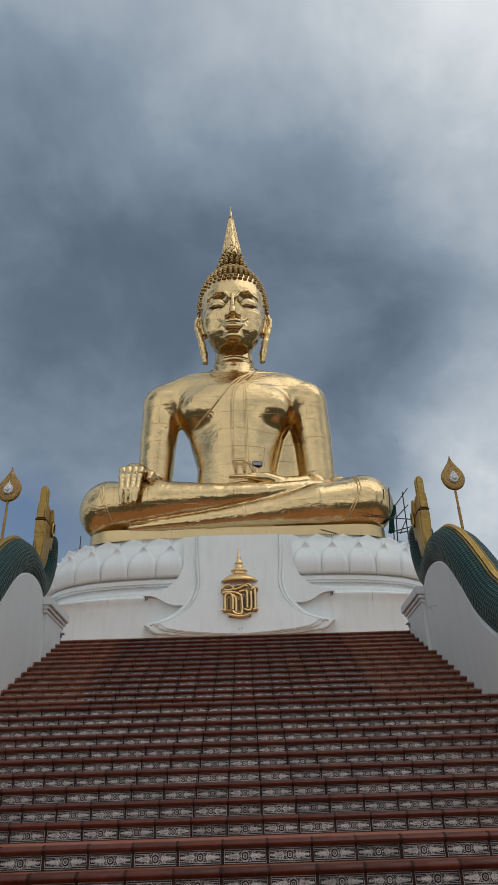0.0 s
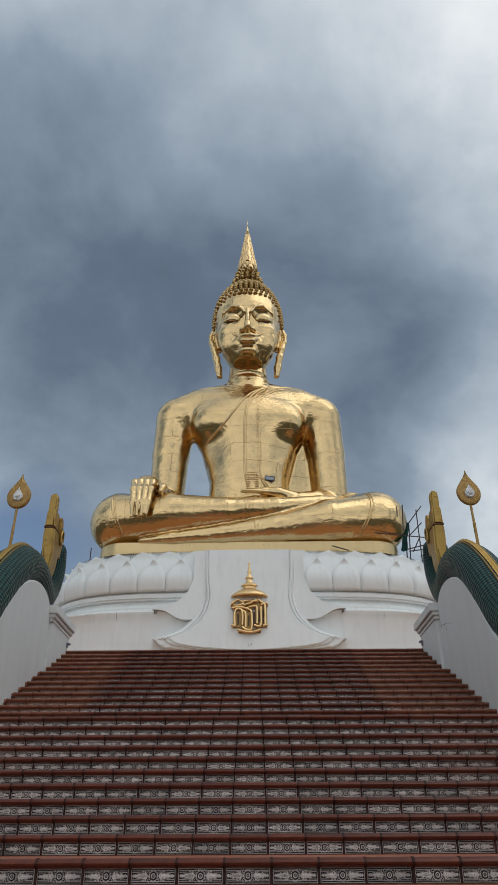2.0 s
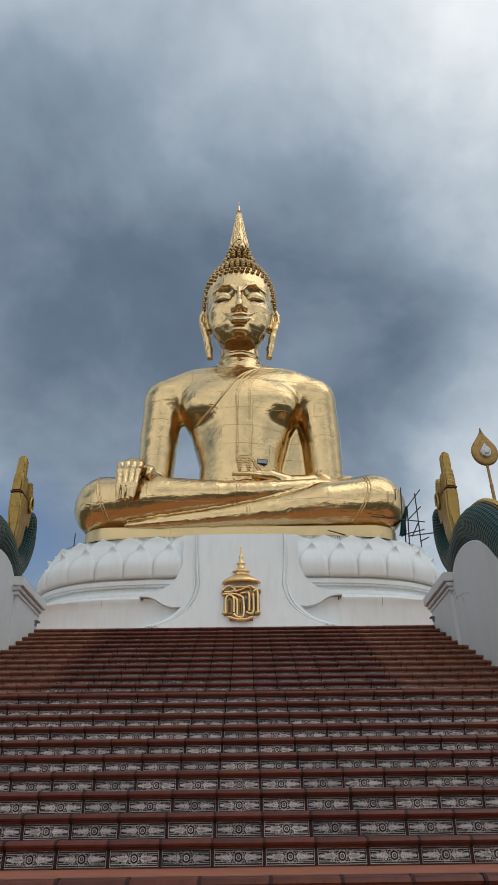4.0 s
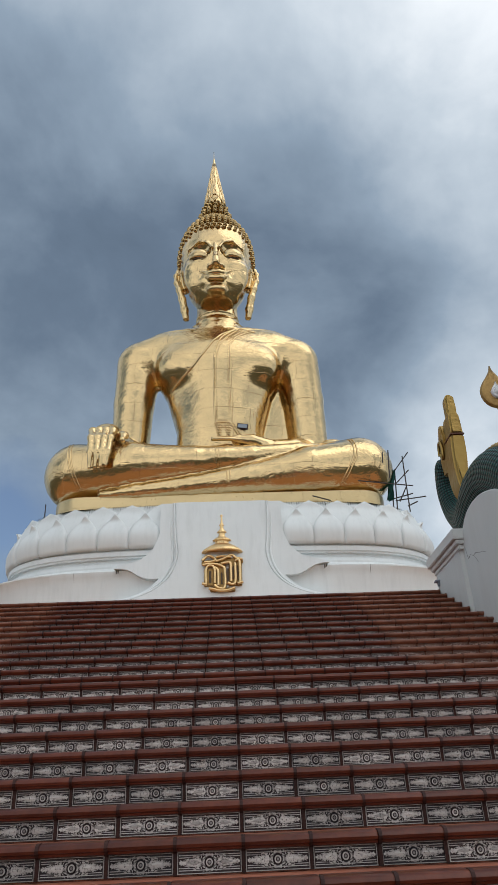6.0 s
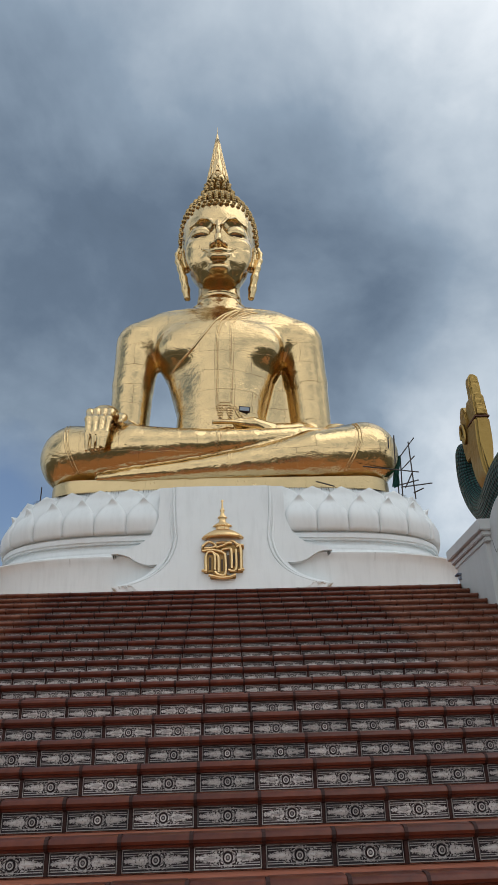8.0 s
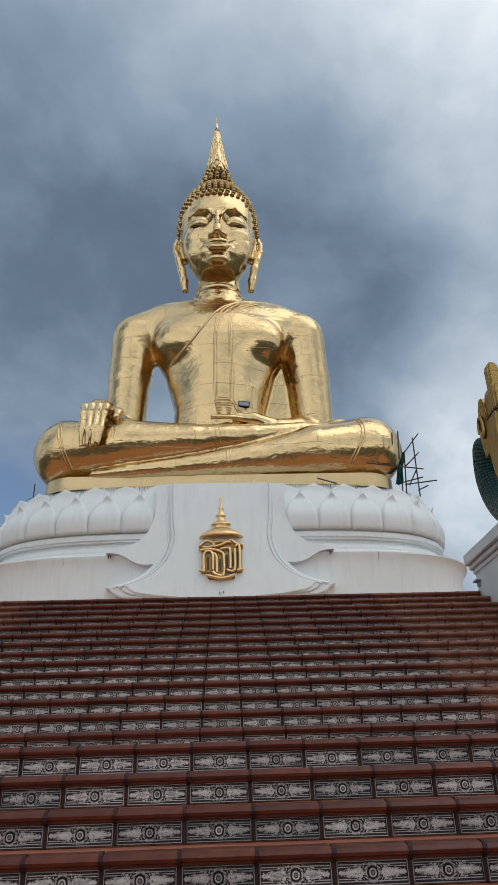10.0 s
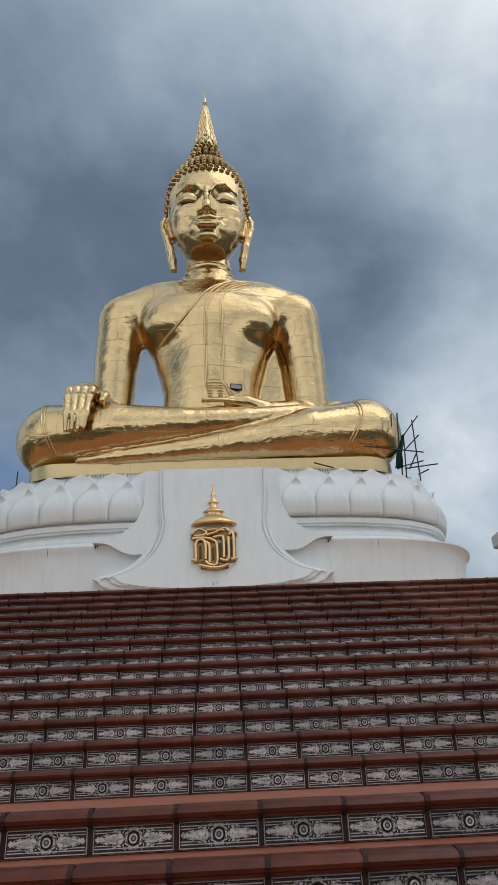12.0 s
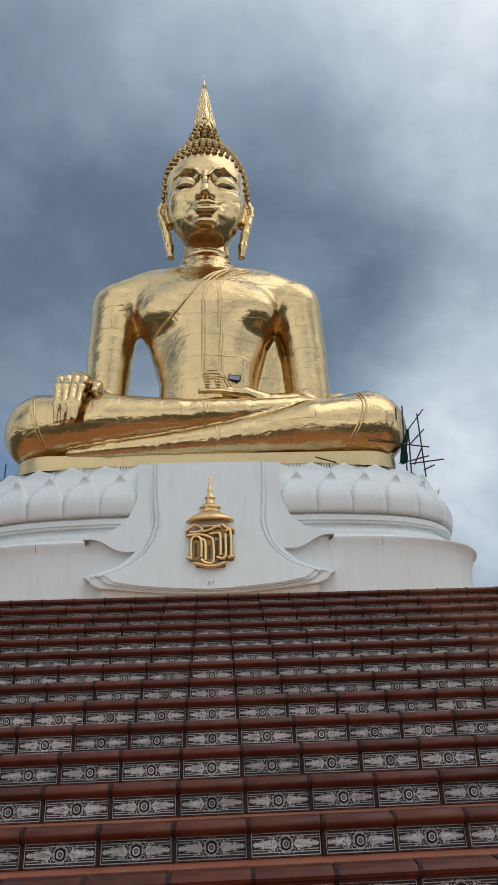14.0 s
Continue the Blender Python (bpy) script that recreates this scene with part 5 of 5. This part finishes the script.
    # gold crest: three stacked tiers with rounded ends
    def tier(outline, y0, y1, bev, tilt):
        bm = bmesh.new()
        z0 = outline[0][1]
        a = [bm.verts.new((X(d - 0.04), y0 + tilt * (z - z0), z)) for d, z in outline]
        b = [bm.verts.new((X(d - 0.04), y1 + 0.4 * tilt * (z - z0), z)) for d, z in outline]
        bm.faces.new(a)
        bm.faces.new(b[::-1])
        for i in range(len(outline)):
            j = (i + 1) % len(outline)
            bm.faces.new((a[j], a[i], b[i], b[j]))
        bmesh.ops.recalc_face_normals(bm, faces=bm.faces)
        rim = [e for e in bm.edges if e.calc_face_angle(0) > radians(50)]
        bmesh.ops.bevel(bm, geom=rim, offset=bev, segments=3, affect="EDGES")
        return bm

    def rounded(pts):
        return [(p.x, p.z) for p in smooth_line([(d, 0, z) for d, z in pts], 4)]

    low = rounded([(4.67, 3.80), (4.59, 3.98), (4.555, 4.28), (4.55, 4.60), (4.57, 4.98)]) + rounded([(4.83, 4.98), (4.83, 4.60), (4.80, 4.28), (4.74, 3.98), (4.68, 3.80)])
    mid = [(4.60, 5.00), (4.61, 5.38)] + rounded([(4.63, 5.46), (4.70, 5.49), (4.78, 5.47), (4.82, 5.40)]) + [(4.83, 5.00)]
    tip = [(4.63, 5.30), (4.64, 5.80)] + rounded([(4.66, 5.88), (4.70, 5.93), (4.77, 5.93), (4.83, 5.88)]) + [(4.84, 5.66), (4.82, 5.30)]
    put("crest_base", tier(low, 4.78, 5.24, 0.04, -0.08), GOLD_PAINT, "gold painted lower tier of the crest")
    put("crest_middle", tier(mid, 4.70, 5.12, 0.035, 0.02), GOLD_PAINT)
    put("crest_tip", tier(tip, 4.80, 5.00, 0.035, 0.02), GOLD_PAINT)
    bm = bmesh.new()
    add_box(bm, *sorted((X(4.535), X(4.795))), 4.69, 5.22, 4.972, 5.004, 0.004)
    put("crest_joint", bm, DARK_STRIP, smooth=0)
    bm = bmesh.new()
    swirl = [(X(4.50), 5.28 + (0.12 - 0.008 * k) * math.cos(k * 0.55), 4.86 + (0.30 - 0.021 * k) * math.sin(k * 0.55)) for k in range(15)]
    add_tube(bm, smooth_line(swirl, 3), 0.03, 7)
    put("crest_swirl", bm, GOLD_PAINT)
    bm = bmesh.new()
    side = [(p.y, p.z) for p in smooth_line([(0, 5.10, 4.40), (0, 5.10, 4.80), (0, 5.10, 5.20), (0, 5.20, 5.44), (0, 5.34, 5.30), (0, 5.44, 5.00), (0, 5.46, 4.70), (0, 5.40, 4.40)], 4)]
    a, b = [bm.verts.new((X(4.52), y, z)) for y, z in side], [bm.verts.new((X(4.66), y, z)) for y, z in side]
    bm.faces.new(a)
    bm.faces.new(b[::-1])
    for i in range(len(side)):
        j = (i + 1) % len(side)
        bm.faces.new((a[j], a[i], b[i], b[j]))
    bmesh.ops.recalc_face_normals(bm, faces=bm.faces)
    bmesh.ops.bevel(bm, geom=[e for e in bm.edges if e.calc_face_angle(0) > radians(50)], offset=0.02, segments=2, affect="EDGES")
    put("crest_wing", bm, GOLD_PAINT, "gold painted wing with a raised swirl")

    # finial on a pole
    fin = empty("finial_lamp", (X(5.33), 4.18, 3.0))
    tagged(fin, "gold leaf-shaped finial with white drop on a thin pole", "finial", "finials")

    def putf(name, bm, mat, label="", smooth=40, to=None):
        ob = part(name, bm, mat, None, label)
        ob.parent, ob.matrix_parent_inverse = to or fin, (Matrix() if to else Matrix.Translation(-Vector(fin.location)))
        return auto_smooth(ob, smooth) if smooth else ob

    bm = bmesh.new()
    add_tube(bm, [(X(5.33), 4.18, 2.9), (X(5.33), 4.18, 4.75)], 0.034, 10)
    add_tube(bm, [(X(5.33), 4.18, 4.75), (X(5.33), 4.18, 5.34)], 0.028, 10)
    add_tube(bm, [(X(5.33), 4.18, 4.72), (X(5.33), 4.18, 4.77)], 0.037, 10)
    putf("pole", bm, GOLD_DULL, "thin dull gold pole")

    def drop(width, height, depth, z0, bulge):
        """A leaf outline: round below, drawn out to a point above."""
        out = []
        for k in range(40):
            a = 2 * math.pi * k / 40
            t = (1 - math.cos(a)) / 2
            if t < 0.36:
                w = math.sqrt(1 - ((0.36 - t) / 0.36) ** 2)
            else:
                u = (t - 0.36) / 0.64
                w = 0.42 * (1 + math.cos(math.pi * u)) + 0.16 * (1 - u)
            out.append((0.5 * width * w * (1 if a < math.pi else -1), z0 + height * t))
        bm = bmesh.new()
        rings = []
        for sc, yy in ((1.0, 0.0), (0.93, -depth * 0.7), (0.78, -depth), (0.60, -depth * 0.85), (0.42, -depth * (1 + bulge))):
            rings.append([bm.verts.new((X(5.33) + x * sc, 4.18 + yy, z0 + height * 0.36 + (z - z0 - height * 0.36) * sc)) for x, z in out])
        back = [bm.verts.new((v.co.x, 4.18 + depth * 0.6, v.co.z)) for v in rings[1]]
        for a, b in zip(rings, rings[1:]):
            for k in range(40):
                bm.faces.new((a[k], a[(k + 1) % 40], b[(k + 1) % 40], b[k]))
        for k in range(40):
            bm.faces.new((rings[0][(k + 1) % 40], rings[0][k], back[k], back[(k + 1) % 40]))
        bm.faces.new(rings[-1])
        bm.faces.new(back[::-1])
        bmesh.ops.recalc_face_normals(bm, faces=bm.faces)
        return bm

    leaf = putf("leaf", drop(0.58, 0.94, 0.07, 5.21, 0.0), GOLD_DULL, "embossed gold leaf")
    putf("drop", drop(0.23, 0.37, 0.05, 5.38, 0.6), PEARL, "white enamel drop", 60, leaf).location.y = -0.075


for side in (1, -1):
    build_side(side)


# ---- scaffold behind the knee ----
def build_scaffold():
    sc = empty("scaffold", (XC + 9.2, 26.0, 11.9))
    tagged(sc, "rusty scaffold poles tied beside the statue's knee", "scaffold")
    poles = [((8.60, 24.2, 14.65), (8.48, 24.2, 13.10)), ((8.22, 23.9, 14.42), (8.17, 23.9, 13.80)), ((10.03, 25.6, 15.22), (9.18, 25.6, 14.16)), ((9.70, 25.6, 14.99), (9.66, 25.6, 11.8)),
             ((9.92, 25.6, 14.17), (9.10, 25.6, 13.36)), ((6.84, 24.0, 12.9), (10.01, 25.6, 13.26)), ((9.94, 25.6, 12.82), (8.82, 25.6, 12.53)), ((10.61, 25.6, 12.64), (9.0, 25.6, 12.44)),
             ((9.71, 25.6, 13.30), (9.22, 25.6, 12.40)), ((10.13, 25.6, 12.37), (9.60, 25.6, 12.12)), ((9.17, 25.6, 14.04), (9.02, 25.6, 11.9)), ((8.92, 25.6, 13.23), (8.83, 25.6, 11.9)),
             ((4.52, 24.2, 12.24), (5.41, 24.25, 11.98))]
    for a, b in poles:
        bm = bmesh.new()
        add_tube(bm, [(XC + a[0], a[1], a[2]), (XC + b[0], b[1], b[2])], 0.032, 6)
        ob = part("pole", bm, IRON)
        ob.parent, ob.matrix_parent_inverse = sc, Matrix.Translation(-Vector(sc.location))
    bm = bmesh.new()
    rows = []
    for j in range(9):
        t = j / 8
        rows.append([bm.verts.new((XC + 8.50 + 0.46 * t + (0.085 - 0.03 * t) * i + 0.03 * math.sin(5 * i + 9 * t), 25.5 + 0.12 * math.sin(4 * i + 7 * t), 12.4 + 1.75 * t)) for i in range(5)])
    for a, b in zip(rows, rows[1:]):
        for i in range(4):
            bm.faces.new((a[i], a[i + 1], b[i + 1], b[i]))
    bmesh.ops.solidify(bm, geom=list(bm.faces), thickness=0.03)
    ob = part("netting", bm, GREEN_CLOTH, None, "crumpled green safety netting", True)
    ob.parent, ob.matrix_parent_inverse = sc, Matrix.Translation(-Vector(sc.location))
    bm = bmesh.new()
    add_tube(bm, [(XC - 9.0, 25.9, 11.7), (XC - 9.0, 25.9, 12.9)], 0.03, 6)
    tagged(part("iron_rod", bm, IRON), "thin dark iron rod standing on the lotus rim", "rod")


build_scaffold()


# ---- stairs ----
ROWS, LEFT, RIGHT = 34, -4.555, 3.885
stairs = empty("stairs", (XC, 0, GROUND_Z))
tagged(stairs, "wide brown tiled stairs with grey relief tiles on the risers", "stairs", kind="structure")


def stair_part(name, me, mat=None, label="", at=None):
    ob = part(name, me, mat, None, label)
    if at:
        ob.location = at
    ob.parent, ob.matrix_parent_inverse = stairs, Matrix.Translation(-Vector(stairs.location))
    return ob


def ends(k):
    return (LEFT + 0.08, RIGHT - 0.08) if k < 5 else (LEFT, RIGHT)


def build_treads():
    for k in range(ROWS):
        y, z = riser_row(k)
        back = riser_row(k - 1)[0] + 0.02 if k else 6.4
        x0, x1 = ends(k)
        bm = bmesh.new()
        add_box(bm, x0 - 0.1, x1 + 0.1, y + 0.012, back, z - RISE - 0.002, z - 0.004)
        stair_part("tread", bm, TREAD)
        # dark backing: joints round the tiles, and shade under the nosing painted in
        bm = bmesh.new()
        add_box(bm, x0 - 0.1, x1 + 0.1, y + 0.0075, y + 0.03, z - RISE + 0.001, z - 0.055)
        stair_part("riser", bm, DARK_STRIP)
    bm = bmesh.new()
    verts = [bm.verts.new((x, y, z)) for x in (LEFT - 0.3, RIGHT + 0.3) for y, z in ((6.3, PLAZA_Z - 0.4), (-0.2, -0.7), (-7.4, GROUND_Z - 0.2), (6.3, GROUND_Z - 0.2))]
    bm.faces.new(verts[:4])
    bm.faces.new(verts[4:][::-1])
    for i in range(4):
        bm.faces.new((verts[(i + 1) % 4], verts[i], verts[4 + i], verts[4 + (i + 1) % 4]))
    bmesh.ops.recalc_face_normals(bm, faces=bm.faces)
    stair_part("core", bm, DARK_STRIP, "dark concrete core under the steps")


def tile_data():
    """Relief tile on a riser: frame, sunk field, rosette; lower middle at the origin, face towards -y."""
    w, h = TILE - 0.020, 0.099
    verts, faces, uvs = [], [], []

    def quad(pts):
        i = len(verts)
        verts.extend(pts)
        faces.append(tuple(range(i, i + len(pts))))
        uvs.append([(p[0] / w + 0.5, p[2] / h) for p in pts])

    def rect(inset, y):
        a, b = w / 2 - inset, inset
        return [(-a, y, b), (a, y, b), (a, y, h - b), (-a, y, h - b)]

    levels = [rect(0, 0.0), rect(0.002, -0.006), rect(0.006, -0.006), rect(0.009, -0.002)]
    for a, b in zip(levels, levels[1:]):
        for i in range(4):
            j = (i + 1) % 4
            quad([a[i], a[j], b[j], b[i]])
    quad(levels[-1])
    for cx, r, y0 in ((0.0, 0.026, -0.009),):
        n = 8
        ring0 = [(cx + r * math.cos(2 * math.pi * k / n), -0.0015, h / 2 + r * math.sin(2 * math.pi * k / n)) for k in range(n)]
        ring1 = [(cx + 0.7 * r * math.cos(2 * math.pi * k / n), y0, h / 2 + 0.7 * r * math.sin(2 * math.pi * k / n)) for k in range(n)]
        for k in range(n):
            j = (k + 1) % n
            quad([ring0[k], ring0[j], ring1[j], ring1[k]])
        quad(ring1)
    for sd in (-1, 1):
        a, m, b = (sd * 0.034, -0.0015, h / 2), (sd * 0.075, -0.007, h / 2), (sd * 0.125, -0.0015, h / 2)
        t, u = (sd * 0.08, -0.0015, h / 2 + 0.013), (sd * 0.08, -0.0015, h / 2 - 0.013)
        for p, q in ((a, t), (t, b), (b, u), (u, a)):
            quad([p, q, m] if sd < 0 else [q, p, m])
    return verts, faces, uvs


def nosing_data():
    """Rounded nosing tile, its top at z = 0, middle at x = 0."""
    half = TILE / 2 - 0.004
    prof = [(0.10, 0.0), (0.006, 0.0), (-0.016, -0.004), (-0.030, -0.014), (-0.038, -0.034), (-0.035, -0.050), (-0.024, -0.058), (-0.022, -0.069), (-0.015, -0.073), (0.006, -0.074)]
    verts, faces = [], []
    for x in (-half, -half + 0.004, half - 0.004, half):
        s = 0.0 if abs(x) < half - 1e-6 else 0.003
        verts.extend([((x, (1.25 * y if y < 0 else y) + s, 0.84 * z - s * 0.7)) for y, z in prof])
    n = len(prof)
    for c in range(3):
        for i in range(n - 1):
            faces.append((c * n + i, c * n + i + 1, (c + 1) * n + i + 1, (c + 1) * n + i))
    return verts, faces, None


def strip_data():
    """Dark strip between two tiles, over the nosing and down the riser."""
    a = 0.0090
    prof = [(0.03, 0.003), (-0.020, 0.003), (-0.042, -0.008), (-0.0515, -0.028), (-0.047, -0.043), (-0.034, -0.057), (-0.022, -0.063), (-0.004, -0.068), (-0.004, -0.163)]
    verts = [(x, y, z) for x in (-a, a) for y, z in prof] + [(x, 0.02, -0.163) for x in (-a, a)]
    n = len(prof)
    faces = [(i, i + 1, n + i + 1, n + i) for i in range(n - 1)]
    faces += [tuple(range(n))[::-1] + (), tuple(range(n, 2 * n))]
    return verts, faces, None


def mesh_of(name, data, mat, smooth=True):
    verts, faces, uvs = data
    me = bpy.data.meshes.new(name)
    me.from_pydata(verts, [], faces)
    if uvs:
        lay = me.uv_layers.new(name="UVMap")
        flat = [c for f in uvs for uv in f for c in uv]
        lay.data.foreach_set("uv", flat)
    me.materials.append(mat)
    me.polygons.foreach_set("use_smooth", [smooth] * len(me.polygons))
    me.update()
    bm = bmesh.new()
    bm.from_mesh(me)
    bmesh.ops.remove_doubles(bm, verts=bm.verts, dist=1e-6)
    bmesh.ops.recalc_face_normals(bm, faces=bm.faces)
    for e in bm.edges:
        if len(e.link_faces) == 2 and e.calc_face_angle(0) > radians(38):
            e.smooth = False
    bm.to_mesh(me)
    bm.free()
    # the open shells face the front and the top
    ny = sum(p.normal.y * p.area for p in me.polygons) - sum(p.normal.z * p.area for p in me.polygons)
    if ny > 0:
        me.flip_normals()
    return me


def joined(name, me, places, mat):
    """All the far pieces of one kind as one mesh."""
    n = len(me.vertices)
    co = np.empty(n * 3, np.float32)
    me.vertices.foreach_get("co", co)
    co = co.reshape(-1, 3)
    polys = [tuple(p.vertices) for p in me.polygons]
    allv = np.concatenate([co + np.array(p, np.float32) for p in places])
    out = bpy.data.meshes.new(name)
    out.from_pydata([tuple(map(float, v)) for v in allv], [], [tuple(i + n * c for i in f) for c in range(len(places)) for f in polys])
    if me.uv_layers:
        uv = np.empty(len(me.loops) * 2, np.float32)
        me.uv_layers[0].data.foreach_get("uv", uv)
        lay = out.uv_layers.new(name="UVMap")
        lay.data.foreach_set("uv", np.tile(uv, len(places)))
    out.materials.append(mat)
    out.polygons.foreach_set("use_smooth", [p.use_smooth for p in me.polygons] * len(places))
    out.update()
    ob = stair_part(name, out)
    tagged(ob, kind="stuff")
    return ob


def build_steps():
    rng = random.Random(7)
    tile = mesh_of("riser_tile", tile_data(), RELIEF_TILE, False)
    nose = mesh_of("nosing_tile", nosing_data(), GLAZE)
    strip = mesh_of("divider_strip", strip_data(), DARK_STRIP, False)
    rest = {"riser_tile": [], "nosing_tile": [], "divider_strip": []}
    for k in range(ROWS):
        y, z = riser_row(k)
        x0, x1 = ends(k)
        near = 13 <= k <= 24
        i0, i1 = int(math.floor(x0 / TILE)), int(math.ceil(x1 / TILE))
        for i in range(i0, i1 + 1):
            mid = (i + 0.5) * TILE
            jx, jy, jz = rng.gauss(0, 0.0012), rng.gauss(0, 0.0012), rng.gauss(0, 0.0008)
            for name, me, at, inside in (("riser_tile", tile, (mid + jx, y + 0.004 + jy, z - RISE + 0.003), x0 - 0.1 < mid < x1 + 0.1),
                                         ("nosing_tile", nose, (mid, y + jy, z + jz), x0 - 0.1 < mid < x1 + 0.1),
                                         ("divider_strip", strip, (i * TILE + 2 * jx, y + jy, z), x0 < i * TILE < x1)):
                if not inside:
                    continue
                if near:
                    stair_part(name, me, None, "", at)
                else:
                    rest[name].append(at)
    for name, me, mat in (("riser_tile", tile, RELIEF_TILE), ("nosing_tile", nose, GLAZE), ("divider_strip", strip, DARK_STRIP)):
        joined(name + "s", me, rest[name], mat)


build_treads()
build_steps()
